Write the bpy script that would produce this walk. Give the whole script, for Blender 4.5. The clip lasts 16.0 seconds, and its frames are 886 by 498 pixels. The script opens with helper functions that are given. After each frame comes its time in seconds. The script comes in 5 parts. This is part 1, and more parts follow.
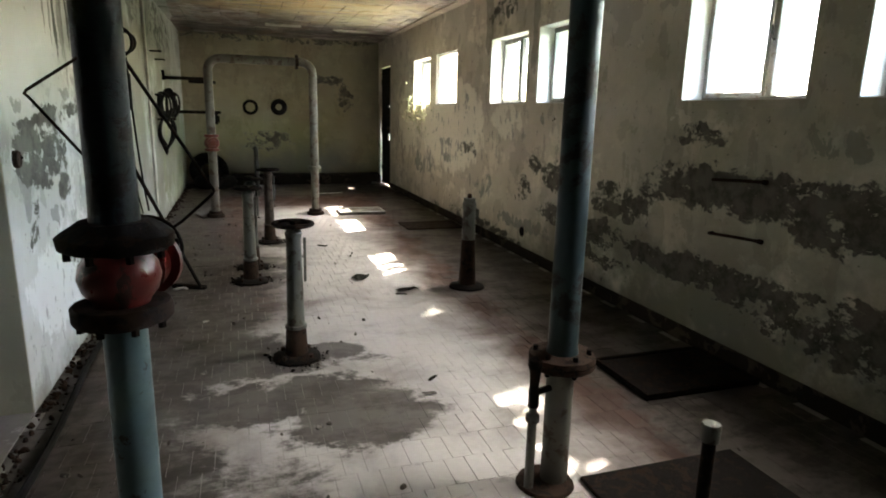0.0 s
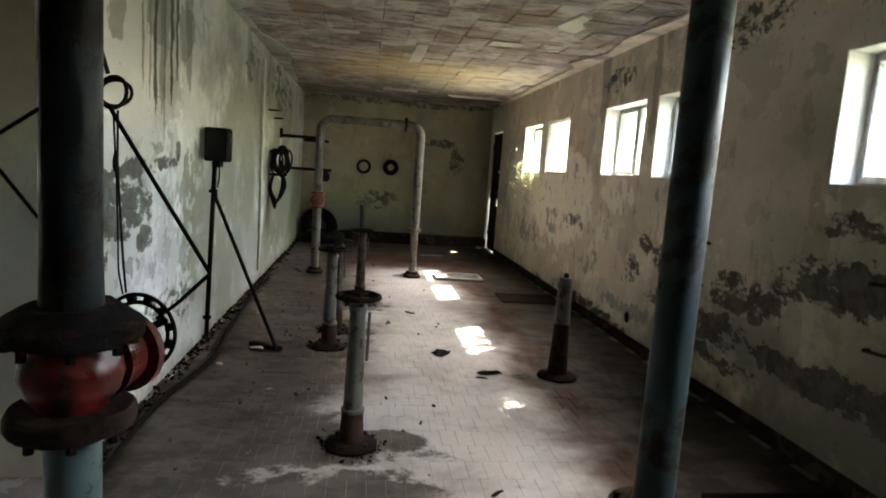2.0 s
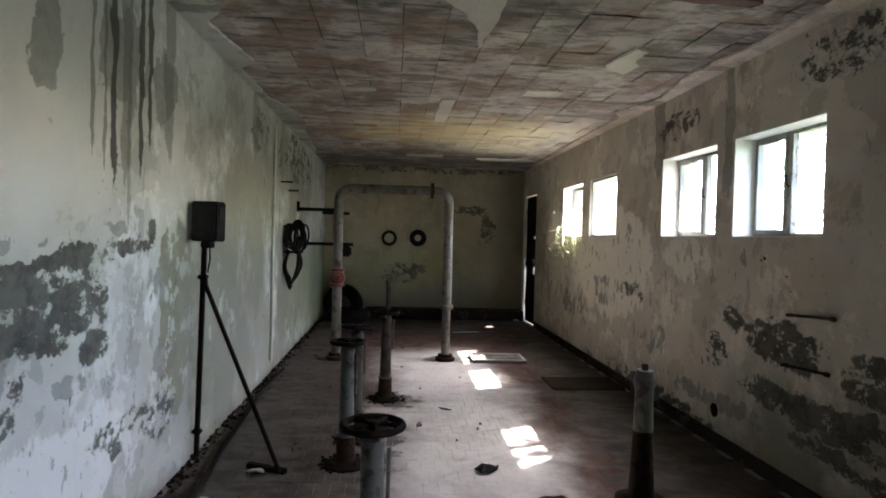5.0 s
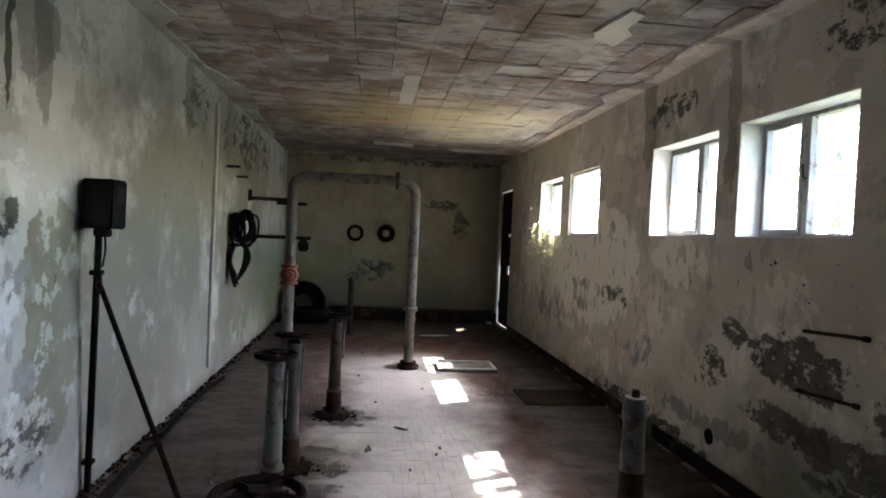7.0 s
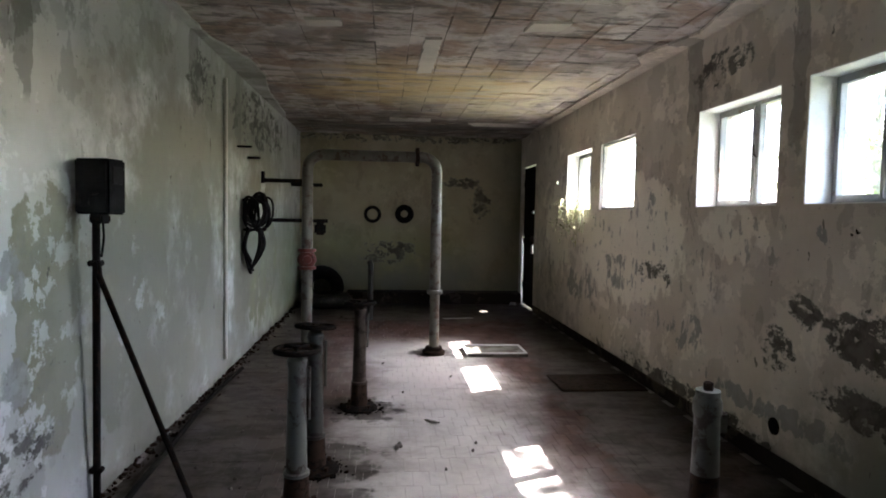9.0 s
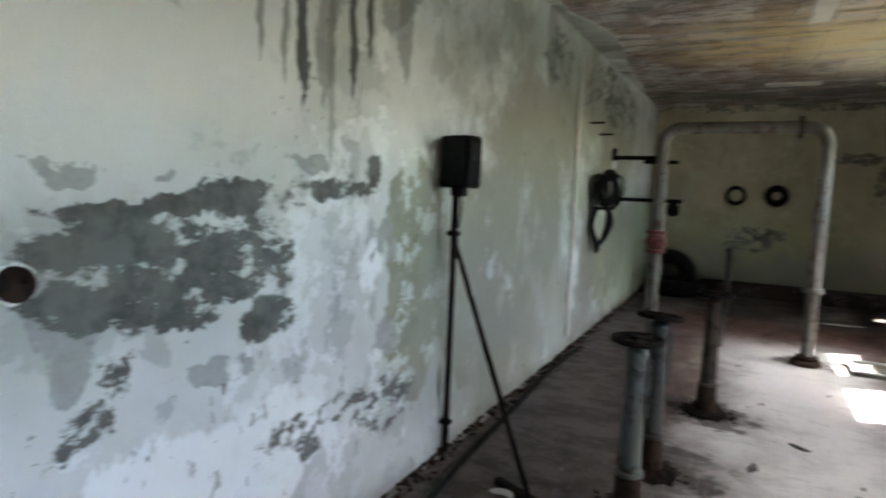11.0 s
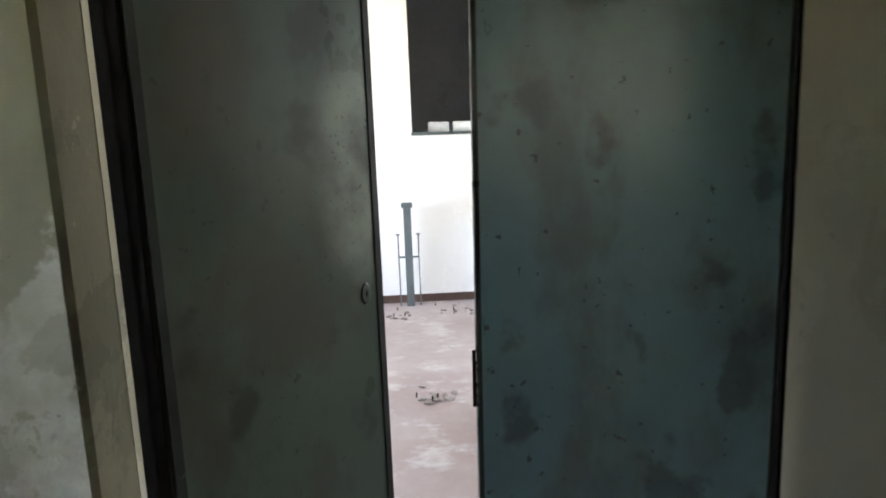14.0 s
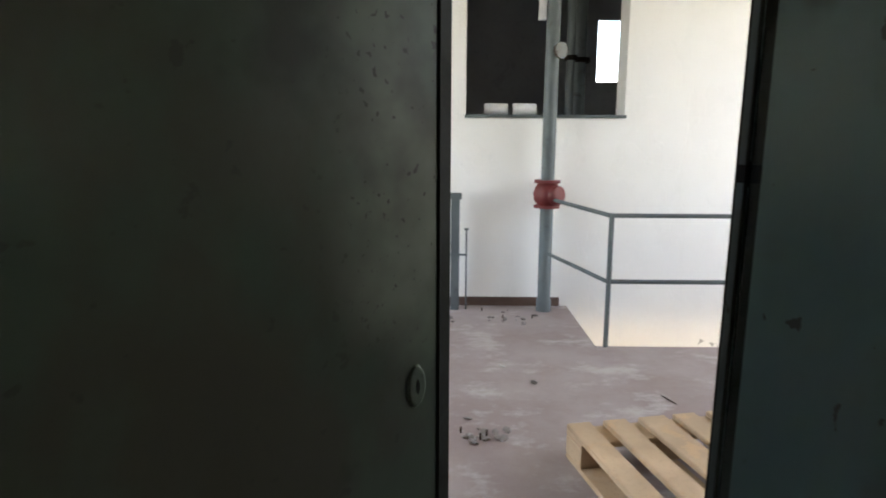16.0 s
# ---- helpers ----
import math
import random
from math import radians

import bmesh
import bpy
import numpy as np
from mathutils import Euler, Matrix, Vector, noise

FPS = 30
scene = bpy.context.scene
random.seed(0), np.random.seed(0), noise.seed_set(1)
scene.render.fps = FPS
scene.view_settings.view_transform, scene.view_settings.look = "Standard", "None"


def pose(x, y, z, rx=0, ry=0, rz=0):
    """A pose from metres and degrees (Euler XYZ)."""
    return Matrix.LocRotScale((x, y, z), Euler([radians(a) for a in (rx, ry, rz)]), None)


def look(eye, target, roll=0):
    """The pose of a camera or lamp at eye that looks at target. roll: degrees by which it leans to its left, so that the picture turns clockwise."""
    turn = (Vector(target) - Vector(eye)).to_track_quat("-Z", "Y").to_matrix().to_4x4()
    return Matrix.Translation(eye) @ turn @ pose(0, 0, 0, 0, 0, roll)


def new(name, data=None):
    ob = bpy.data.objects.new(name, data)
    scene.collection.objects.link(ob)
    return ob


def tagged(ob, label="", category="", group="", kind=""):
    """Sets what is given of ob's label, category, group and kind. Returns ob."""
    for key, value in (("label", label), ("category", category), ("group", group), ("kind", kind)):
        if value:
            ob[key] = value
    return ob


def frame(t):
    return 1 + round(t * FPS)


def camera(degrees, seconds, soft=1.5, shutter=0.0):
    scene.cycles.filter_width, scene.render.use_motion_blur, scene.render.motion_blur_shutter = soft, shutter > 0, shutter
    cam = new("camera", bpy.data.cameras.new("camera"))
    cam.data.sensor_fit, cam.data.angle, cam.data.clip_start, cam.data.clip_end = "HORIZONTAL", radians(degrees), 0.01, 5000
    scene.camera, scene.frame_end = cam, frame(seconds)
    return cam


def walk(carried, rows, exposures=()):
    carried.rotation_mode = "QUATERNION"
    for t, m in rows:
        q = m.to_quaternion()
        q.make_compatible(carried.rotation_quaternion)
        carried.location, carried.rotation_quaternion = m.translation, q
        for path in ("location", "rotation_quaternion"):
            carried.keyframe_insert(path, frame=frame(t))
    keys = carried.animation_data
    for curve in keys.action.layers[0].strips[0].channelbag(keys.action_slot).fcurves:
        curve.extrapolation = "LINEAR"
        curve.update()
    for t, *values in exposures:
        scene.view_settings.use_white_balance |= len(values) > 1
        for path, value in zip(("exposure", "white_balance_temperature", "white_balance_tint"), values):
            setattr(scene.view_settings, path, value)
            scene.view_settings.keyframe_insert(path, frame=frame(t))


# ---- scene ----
cam = camera(72.4, 16.0, soft=1.8, shutter=0.4)
PATH = [
    (0, (0.572, 1.105, 1.284), (1.192, 2.956, 0.847), 1.4),
    (0.5, (0.59, 1.164, 1.277), (1.149, 3.045, 0.891), 1.1),
    (1, (0.643, 1.265, 1.261), (1.121, 3.174, 0.904), 0.6),
    (1.5, (0.723, 1.346, 1.303), (1.086, 3.284, 0.965), 0.6),
    (2, (0.807, 1.438, 1.319), (1.073, 3.404, 1.066), 4.1),
    (2.5, (0.817, 1.569, 1.303), (1.0, 3.553, 1.126), 4.1),
    (3, (0.803, 1.722, 1.326), (0.924, 3.715, 1.228), 3.5),
    (3.5, (0.823, 1.886, 1.316), (0.971, 3.88, 1.255), 2.1),
    (3.7, (0.806, 1.928, 1.342), (0.959, 3.922, 1.307), 1.9),
    (5.8, (0.928, 2.504, 1.31), (1.094, 4.497, 1.274), 1.2),
    (6, (0.945, 2.574, 1.305), (1.13, 4.565, 1.25), 1.5),
    (6.5, (0.986, 2.714, 1.308), (1.184, 4.703, 1.248), 0.9),
    (7, (1.033, 2.839, 1.314), (1.266, 4.825, 1.274), 2.7),
    (7.5, (1.035, 2.952, 1.298), (1.239, 4.941, 1.255), 2.9),
    (8, (0.993, 3.106, 1.288), (1.195, 5.094, 1.208), 2.2),
    (8.2, (0.969, 3.128, 1.302), (1.187, 5.114, 1.218), 1.3),
    (10.3, (0.997, 3.298, 1.283), (0.85, 5.284, 1.1), 3.0),
    (10.5, (0.98, 3.335, 1.292), (0.625, 5.294, 1.098), 2.6),
    (11, (0.955, 3.359, 1.28), (0.06, 5.136, 1.076), 2.2),
    (11.5, (0.92, 3.387, 1.302), (-0.464, 4.814, 1.074), 2.3),
    (11.9, (0.917, 3.376, 1.296), (-0.784, 4.413, 1.119), 4.5),
    (12, (0.889, 3.364, 1.297), (-0.855, 4.308, 1.035), 1.3),
    (12.5, (0.847, 3.313, 1.301), (-0.996, 4.02, 0.983), 0.8),
    (13, (0.722, 3.275, 1.298), (-1.174, 3.818, 0.963), 0.4),
    (13.5, (0.578, 3.211, 1.298), (-1.380, 3.468, 0.985), -1.3),
    (14, (0.4, 3.204, 1.283), (-1.575, 3.31, 0.981), -2.2),
    (14.5, (0.197, 3.243, 1.282), (-1.779, 3.212, 0.975), -0.2),
    (15, (0.076, 3.246, 1.257), (-1.887, 3.056, 0.928), -0.6),
    (15.5, (-0.084, 3.186, 1.248), (-2.047, 3.026, 0.899), 0.7),
    (16, (-0.208, 3.144, 1.253), (-2.18, 3.122, 0.919), 0.3),
]
EXPOSURES = [(0, 5.1, 7100, 9), (2, 5.0, 7050, 11), (3, 4.83, 6800, 13), (7, 4.67, 6250, 19), (8.5, 4.55, 6250, 19), (10.5, 4.9, 6150, 16), (11, 5.0, 6200, 12), (12, 4.85, 6300, 11), (13.5, 5.1, 6800, 12), (14.5, 4.42, 7350, 14), (15, 4.22, 7450, 14), (15.5, 4.15, 7450, 13), (16, 3.8, 7300, 13)]
walk(cam, [(t, look(eye, target, roll)) for t, eye, target, roll in PATH], EXPOSURES)

# ---- light ----
world = bpy.data.worlds.new("sky")
scene.world = world
world.use_nodes = True
wn = world.node_tree.nodes
sky = wn.new("ShaderNodeTexSky")
sky.sky_type, sky.sun_disc = "NISHITA", False
sky.sun_elevation, sky.sun_rotation = radians(48.5), radians(70)
wn["Background"].inputs[1].default_value = 0.15
world.node_tree.links.new(sky.outputs[0], wn["Background"].inputs[0])
sun = new("sun", bpy.data.lights.new("sun", "SUN"))
sun.data.energy, sun.data.angle, sun.data.color = 4.0, radians(0.6), (1.0, 0.95, 0.86)
sun.matrix_world = look((8, 6, 9), (8 - 1.0, 6 - 0.36, 9 - 1.2))


def area(name, m, sx, sy, watts, colour):
    ob = new(name, bpy.data.lights.new(name, "AREA"))
    ob.data.shape, ob.data.size, ob.data.size_y = "RECTANGLE", sx, sy
    ob.data.energy, ob.data.color = watts, colour
    ob.matrix_world = m
    return ob


# ---- plan ----
XL, XR, YN, YF, H = -0.31, 3.02, -1.2, 12.35, 2.50      # hall
X2, Y2A, Y2B, H2 = -4.93, -0.6, 7.6, 3.4                # room behind the double door
WALL = 0.3
SILL, HEAD = 1.388, 2.02
WINDOWS = [(2.2, 3.03), (3.28, 4.12), (5.15, 5.98), (6.19, 7.03), (8.05, 8.87), (9.12, 9.95)]
MULLIONS = (0.42, 0.42, 0.57, 0.48, 0.5, 0.45)
DOOR_Y0, DOOR_Y1, DOOR_H = 2.80, 3.885, 2.12

# ---- materials ----
def mat(name):
    m = bpy.data.materials.new(name)
    m.use_nodes = True
    nt = m.node_tree
    return m, nt, nt.nodes["Principled BSDF"]


class N:
    """Small wrapper to chain nodes."""
    def __init__(self, nt):
        self.nt = nt
        geo = nt.nodes.new("ShaderNodeNewGeometry")
        self.pos = geo.outputs["Position"]
        self.island = geo.outputs["Random Per Island"]

    def put(self, sock, v):
        if isinstance(v, bpy.types.NodeSocket):
            self.nt.links.new(v, sock)
        elif isinstance(v, tuple) and len(v) == 3 and len(sock.default_value) == 4:
            sock.default_value = (*v, 1)
        else:
            sock.default_value = v

    def math(self, op, a, b=0.0, c=0.0, clamp=False):
        n = self.nt.nodes.new("ShaderNodeMath")
        n.operation, n.use_clamp = op, clamp
        for s, v in zip(n.inputs, (a, b, c)):
            self.put(s, v)
        return n.outputs[0]

    def noise(self, scale, detail=5, rough=0.6, vec=None, stretch=None, distort=0.0, offset=(0, 0, 0)):
        n = self.nt.nodes.new("ShaderNodeTexNoise")
        n.inputs["Scale"].default_value, n.inputs["Detail"].default_value = scale, detail
        n.inputs["Roughness"].default_value, n.inputs["Distortion"].default_value = rough, distort
        v = vec or self.pos
        mp = self.nt.nodes.new("ShaderNodeMapping")
        self.nt.links.new(v, mp.inputs[0])
        mp.inputs["Scale"].default_value = stretch or (1, 1, 1)
        mp.inputs["Location"].default_value = offset
        self.nt.links.new(mp.outputs[0], n.inputs["Vector"])
        return n.outputs[0]

    def ramp(self, v, lo, hi, a=0.0, b=1.0):
        n = self.nt.nodes.new("ShaderNodeMapRange")
        n.interpolation_type = "SMOOTHSTEP"
        for s, x in zip(n.inputs, (v, lo, hi, a, b)):
            self.put(s, x)
        return n.outputs[0]

    def mix(self, f, a, b):
        n = self.nt.nodes.new("ShaderNodeMix")
        n.data_type = "RGBA"
        self.put(n.inputs[0], f), self.put(n.inputs[6], a), self.put(n.inputs[7], b)
        return n.outputs[2]

    def xyz(self):
        n = self.nt.nodes.new("ShaderNodeSeparateXYZ")
        self.nt.links.new(self.pos, n.inputs[0])
        return n.outputs

    def rnd(self):
        return self.nt.nodes.new("ShaderNodeObjectInfo").outputs["Random"]

    def bump(self, h, strength=0.3, dist=0.01):
        n = self.nt.nodes.new("ShaderNodeBump")
        n.inputs["Strength"].default_value, n.inputs["Distance"].default_value = strength, dist
        self.put(n.inputs["Height"], h)
        return n.outputs[0]

    def warped(self, u, scale, amp, offset):
        """Coordinate pushed to and fro, so that a spot's rim is ragged."""
        return self.math("ADD", u, self.math("MULTIPLY", self.math("SUBTRACT", self.noise(scale, 6, 0.66, offset=offset), 0.5), amp))

    def spot(self, u, v, cu, cv, ru, rv, soft=0.45):
        """1 inside an ellipse round (cu, cv), falling to 0 at its rim."""
        a = self.math("DIVIDE", self.math("SUBTRACT", u, cu), ru)
        b = self.math("DIVIDE", self.math("SUBTRACT", v, cv), rv)
        d = self.math("ADD", self.math("MULTIPLY", a, a), self.math("MULTIPLY", b, b))
        return self.ramp(d, 1.0, 1.0 - soft * 2 if soft < 0.5 else 0.0)


def plaster(name, base, tint, spots, drips=(), dirt=(0.035, 0.036, 0.031), green=None, grime_and_dim=(), wear=1.0, axis=1, smooth=(), peel=(), olive=(), white=()):
    """Old painted plaster in layers: pale paint, peeled grey coats, bare olive plaster, mould and streaks.
    Spots are (u, z, ru, rz, strength); drips are (u, lower end, half width, strength)."""
    m, nt, bsdf = mat(name)
    n = N(nt)
    p = n.xyz()
    u, z = p[axis], p[2]
    big = n.noise(0.9, 6, 0.62)
    mid = n.noise(3.2, 8, 0.68, distort=0.1)
    fine = n.noise(19, 9, 0.72)
    grain = n.noise(90, 4, 0.6)
    uw, zw = n.warped(u, 3.4, 0.34, (2, 5, 3)), n.warped(z, 3.8, 0.24, (7, 1, 8))

    def field(rows, grow=1.15):
        f = None
        for su, sz, ru, rz, st in rows:
            q = n.math("MULTIPLY", n.spot(uw, zw, su, sz, ru * grow, rz * grow, 0.45), st)
            f = q if f is None else n.math("MAXIMUM", f, q)
        return f

    col = n.mix(n.ramp(big, 0.35, 0.68), base, tint)
    keep = None
    for su, sz, ru, rz in smooth:
        k_ = n.math("SUBTRACT", 1.0, n.math("MULTIPLY", n.spot(u, z, su, sz, ru, rz, 0.4), 0.9))
        keep = k_ if keep is None else n.math("MULTIPLY", keep, k_)
    if keep is not None:
        wear = n.math("MULTIPLY", keep, wear)
        col = n.mix(keep, base, col)
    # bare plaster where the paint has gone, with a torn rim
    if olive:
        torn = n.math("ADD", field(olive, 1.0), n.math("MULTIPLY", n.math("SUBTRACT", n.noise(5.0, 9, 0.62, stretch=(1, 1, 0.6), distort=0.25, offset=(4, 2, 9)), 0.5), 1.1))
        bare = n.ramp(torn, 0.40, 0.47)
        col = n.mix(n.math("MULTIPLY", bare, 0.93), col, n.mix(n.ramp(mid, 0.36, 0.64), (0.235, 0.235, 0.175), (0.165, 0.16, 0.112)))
    # cloudy blotches and two coats of flaked paint
    flake = n.ramp(n.noise(2.1, 10, 0.66, distort=0.12, offset=(3, 1, 7)), 0.545, 0.562)
    col = n.mix(n.math("MULTIPLY", flake, n.math("MULTIPLY", wear, 0.30)), col, tuple(c * 0.52 for c in tint))
    chipn = n.noise(4.6, 9, 0.6, stretch=(1, 1, 0.55), distort=0.3, offset=(11, 3, 1))
    chips = n.ramp(chipn, 0.585, 0.6)
    col = n.mix(n.math("MULTIPLY", chips, n.math("MULTIPLY", wear, 0.38)), col, tuple(c * 0.45 for c in tint))
    pale = n.ramp(n.noise(2.7, 9, 0.7, distort=0.1, offset=(9, 4, 2)), 0.565, 0.585)
    col = n.mix(n.math("MULTIPLY", pale, n.math("MULTIPLY", wear, 0.55)), col, tuple(min(0.85, c * 1.25) for c in base))
    if white:
        salt_and_glow = n.math("ADD", field(white, 1.0), n.math("MULTIPLY", n.math("SUBTRACT", n.noise(6.0, 9, 0.68, stretch=(1, 1, 0.7), offset=(5, 5, 1)), 0.5), 1.3))
        col = n.mix(n.math("MULTIPLY", n.ramp(salt_and_glow, 0.34, 0.46), 0.8), col, tuple(min(0.85, c * 1.28) for c in base))
        flecks = n.ramp(n.noise(13, 7, 0.62, stretch=(1, 1, 0.6), offset=(2, 9, 6)), 0.60, 0.625)
        col = n.mix(n.math("MULTIPLY", flecks, n.math("MULTIPLY", n.ramp(field(white, 1.2), 0.0, 0.2), 0.6)), col, (0.20, 0.205, 0.19))
    if peel:
        torn = n.math("ADD", field(peel, 1.0), n.math("MULTIPLY", n.math("SUBTRACT", n.noise(6.5, 9, 0.64, stretch=(1, 1, 0.6), distort=0.3, offset=(1, 7, 4)), 0.5), 1.5))
        k_ = n.ramp(torn, 0.42, 0.455)
        col = n.mix(n.math("MULTIPLY", k_, 0.8), col, n.mix(n.ramp(fine, 0.35, 0.65), (0.275, 0.285, 0.27), (0.21, 0.215, 0.20)))
    if green:
        for gu, gz, gru, grz, gs in green:
            g = n.spot(u, z, gu, gz, gru, grz, 0.5)
            col = n.mix(n.math("MULTIPLY", g, gs), col, (0.24, 0.30, 0.10))
    for gu, gz, gru, grz, gs in grime_and_dim:
        g = n.math("MULTIPLY", n.spot(u, z, gu, gz, gru, grz, 0.5), n.ramp(n.noise(1.7, 7, 0.65, offset=(6, 3, 9)), 0.3, 0.55))
        col = n.mix(n.math("MULTIPLY", g, gs), col, (0.205, 0.208, 0.165))
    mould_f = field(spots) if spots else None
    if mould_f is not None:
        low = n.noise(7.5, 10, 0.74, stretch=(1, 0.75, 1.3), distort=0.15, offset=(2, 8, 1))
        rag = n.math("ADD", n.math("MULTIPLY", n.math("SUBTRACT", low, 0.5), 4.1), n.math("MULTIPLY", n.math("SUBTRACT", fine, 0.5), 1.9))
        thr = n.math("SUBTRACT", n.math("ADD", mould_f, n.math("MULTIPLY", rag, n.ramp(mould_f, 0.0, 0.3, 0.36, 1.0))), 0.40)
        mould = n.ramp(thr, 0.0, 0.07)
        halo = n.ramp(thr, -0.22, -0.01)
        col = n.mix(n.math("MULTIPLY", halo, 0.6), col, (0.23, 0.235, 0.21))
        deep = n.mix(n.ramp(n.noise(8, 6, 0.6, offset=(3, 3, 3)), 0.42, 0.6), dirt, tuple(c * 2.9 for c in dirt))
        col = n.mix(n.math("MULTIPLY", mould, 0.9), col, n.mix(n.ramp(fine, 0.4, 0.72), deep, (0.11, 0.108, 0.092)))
    for du, end, width, st in drips:
        wob = n.math("ADD", u, n.math("MULTIPLY", n.math("SUBTRACT", n.noise(6, 5, 0.6, offset=(0, 0, du * 7)), 0.5), 0.08))
        side = n.math("DIVIDE", n.math("ABSOLUTE", n.math("SUBTRACT", wob, du)), width)
        run = n.ramp(n.math("ADD", z, n.math("MULTIPLY", n.math("SUBTRACT", fine, 0.5), 0.3)), end - 0.14, end + 0.08, 0.0, 1.0)
        gap = n.math("MULTIPLY", n.math("SUBTRACT", n.noise(9, 7, 0.66, stretch=(1, 1.3, 0.5), offset=(2, 6, du)), 0.5), 3.0)
        k_ = n.ramp(n.math("ADD", n.math("SUBTRACT", run, side), gap), 0.0, 0.12)
        k_ = n.math("MULTIPLY", k_, n.ramp(z, end - 0.12, end - 0.05))
        col = n.mix(n.math("MULTIPLY", k_, st), col, tuple(c * (1.2 if st > 0.8 else 3.6) for c in dirt))
    specks = n.ramp(n.noise(34, 3, 0.5, offset=(1, 5, 2)), 0.70, 0.73)
    col = n.mix(n.math("MULTIPLY", specks, n.math("MULTIPLY", wear, 0.6)), col, (0.10, 0.095, 0.08))
    chipped = n.ramp(n.noise(11, 4, 0.6, stretch=(1, 1, 0.6), offset=(8, 1, 5)), 0.70, 0.72)
    col = n.mix(n.math("MULTIPLY", chipped, n.math("MULTIPLY", wear, 0.75)), col, (0.075, 0.068, 0.055))
    foot = n.ramp(n.math("ADD", z, n.math("MULTIPLY", mid, 0.35)), 0.32, 0.12)
    col = n.mix(n.math("MULTIPLY", foot, n.math("MULTIPLY", wear, 0.7)), col, (0.11, 0.10, 0.085))
    nt.links.new(col, bsdf.inputs["Base Color"])
    bsdf.inputs["Roughness"].default_value = 0.85
    bsdf.inputs["Specular IOR Level"].default_value = 0.25
    hgt = n.math("ADD", n.math("MULTIPLY", n.math("ADD", flake, chips), -0.5), n.math("ADD", n.math("MULTIPLY", fine, 0.5), n.math("MULTIPLY", grain, 0.2)))
    nt.links.new(n.bump(hgt, 0.35, 0.008), bsdf.inputs["Normal"])
    return m


def painted(name, base, worn, rough=0.45, wear=0.56, metal=0.0, scale=9.0, bump=0.25, spec=0.4):
    """Paint or bare metal with worn and dirty places."""
    m, nt, bsdf = mat(name)
    n = N(nt)
    a = n.noise(scale, 8, 0.7, distort=0.3)
    b = n.noise(scale * 0.25, 4, 0.6, offset=(4, 2, 6))
    c = n.noise(scale * 9, 4, 0.6)
    col = n.mix(n.ramp(b, 0.3, 0.7), base, tuple(x * 0.66 for x in base))
    k = n.ramp(a, wear, wear + 0.05)
    col = n.mix(k, col, worn)
    col = n.mix(n.math("MULTIPLY", n.ramp(c, 0.5, 0.75), 0.3), col, tuple(x * 0.5 for x in base))
    nt.links.new(col, bsdf.inputs["Base Color"])
    bsdf.inputs["Metallic"].default_value = metal
    bsdf.inputs["Specular IOR Level"].default_value = spec
    nt.links.new(n.ramp(a, 0.3, 0.8, rough - 0.08, min(1, rough + 0.3)), bsdf.inputs["Roughness"])
    nt.links.new(n.bump(n.math("ADD", n.math("MULTIPLY", k, -0.6), n.math("MULTIPLY", c, 0.4)), bump, 0.004), bsdf.inputs["Normal"])
    return m


def door_paint(name, base, second, stain, worn=False):
    """Old gloss paint on steel: cloudy, rubbed in long smears, rust specks and scratches."""
    m, nt, bsdf = mat(name)
    n = N(nt)
    cloud = n.noise(2.2, 5, 0.55, stretch=(1, 1, 0.6))
    smear = n.noise(3.6, 6, 0.62, stretch=(1, 1.3, 0.75), offset=(3, 0, 5))
    spotn = n.noise(7.0, 4, 0.5, offset=(8, 2, 4))
    speck = n.noise(48, 3, 0.5, offset=(1, 9, 3))
    col = n.mix(n.ramp(cloud, 0.38, 0.62), base, second)
    col = n.mix(n.math("MULTIPLY", n.ramp(smear, 0.46, 0.62), 0.75), col, stain)
    col = n.mix(n.math("MULTIPLY", n.ramp(spotn, 0.58, 0.68), 0.75), col, tuple(x * 0.45 for x in stain))
    col = n.mix(n.math("MULTIPLY", n.ramp(speck, 0.68, 0.71), 0.85), col, (0.012, 0.010, 0.008))
    if worn:
        # pale sheen painted in beside the lock edge, over rubbed and chipped paint
        p = n.xyz()
        sheen_patch = n.math("MULTIPLY", n.spot(p[1], p[2], 3.13, 1.27, 0.10, 0.34, 0.5), n.ramp(n.noise(7, 4, 0.5), 0.25, 0.65))
        col = n.mix(n.math("MULTIPLY", sheen_patch, 0.75), col, (0.10, 0.115, 0.09))
        chip = n.math("MULTIPLY", n.spot(p[1], p[2], 3.13, 1.24, 0.14, 0.3, 0.5), n.ramp(n.noise(120, 3, 0.5, offset=(2, 2, 7)), 0.64, 0.67))
        col = n.mix(n.math("MULTIPLY", chip, 0.9), col, (0.012, 0.010, 0.008))
    nt.links.new(col, bsdf.inputs["Base Color"])
    bsdf.inputs["Specular IOR Level"].default_value = 0.2
    nt.links.new(n.ramp(n.math("ADD", smear, n.math("MULTIPLY", cloud, 0.4)), 0.5, 0.95, 0.27, 0.42), bsdf.inputs["Roughness"])
    nt.links.new(n.bump(n.math("ADD", n.math("MULTIPLY", smear, 0.5), n.math("MULTIPLY", speck, 0.15)), 0.15, 0.006), bsdf.inputs["Normal"])
    return m


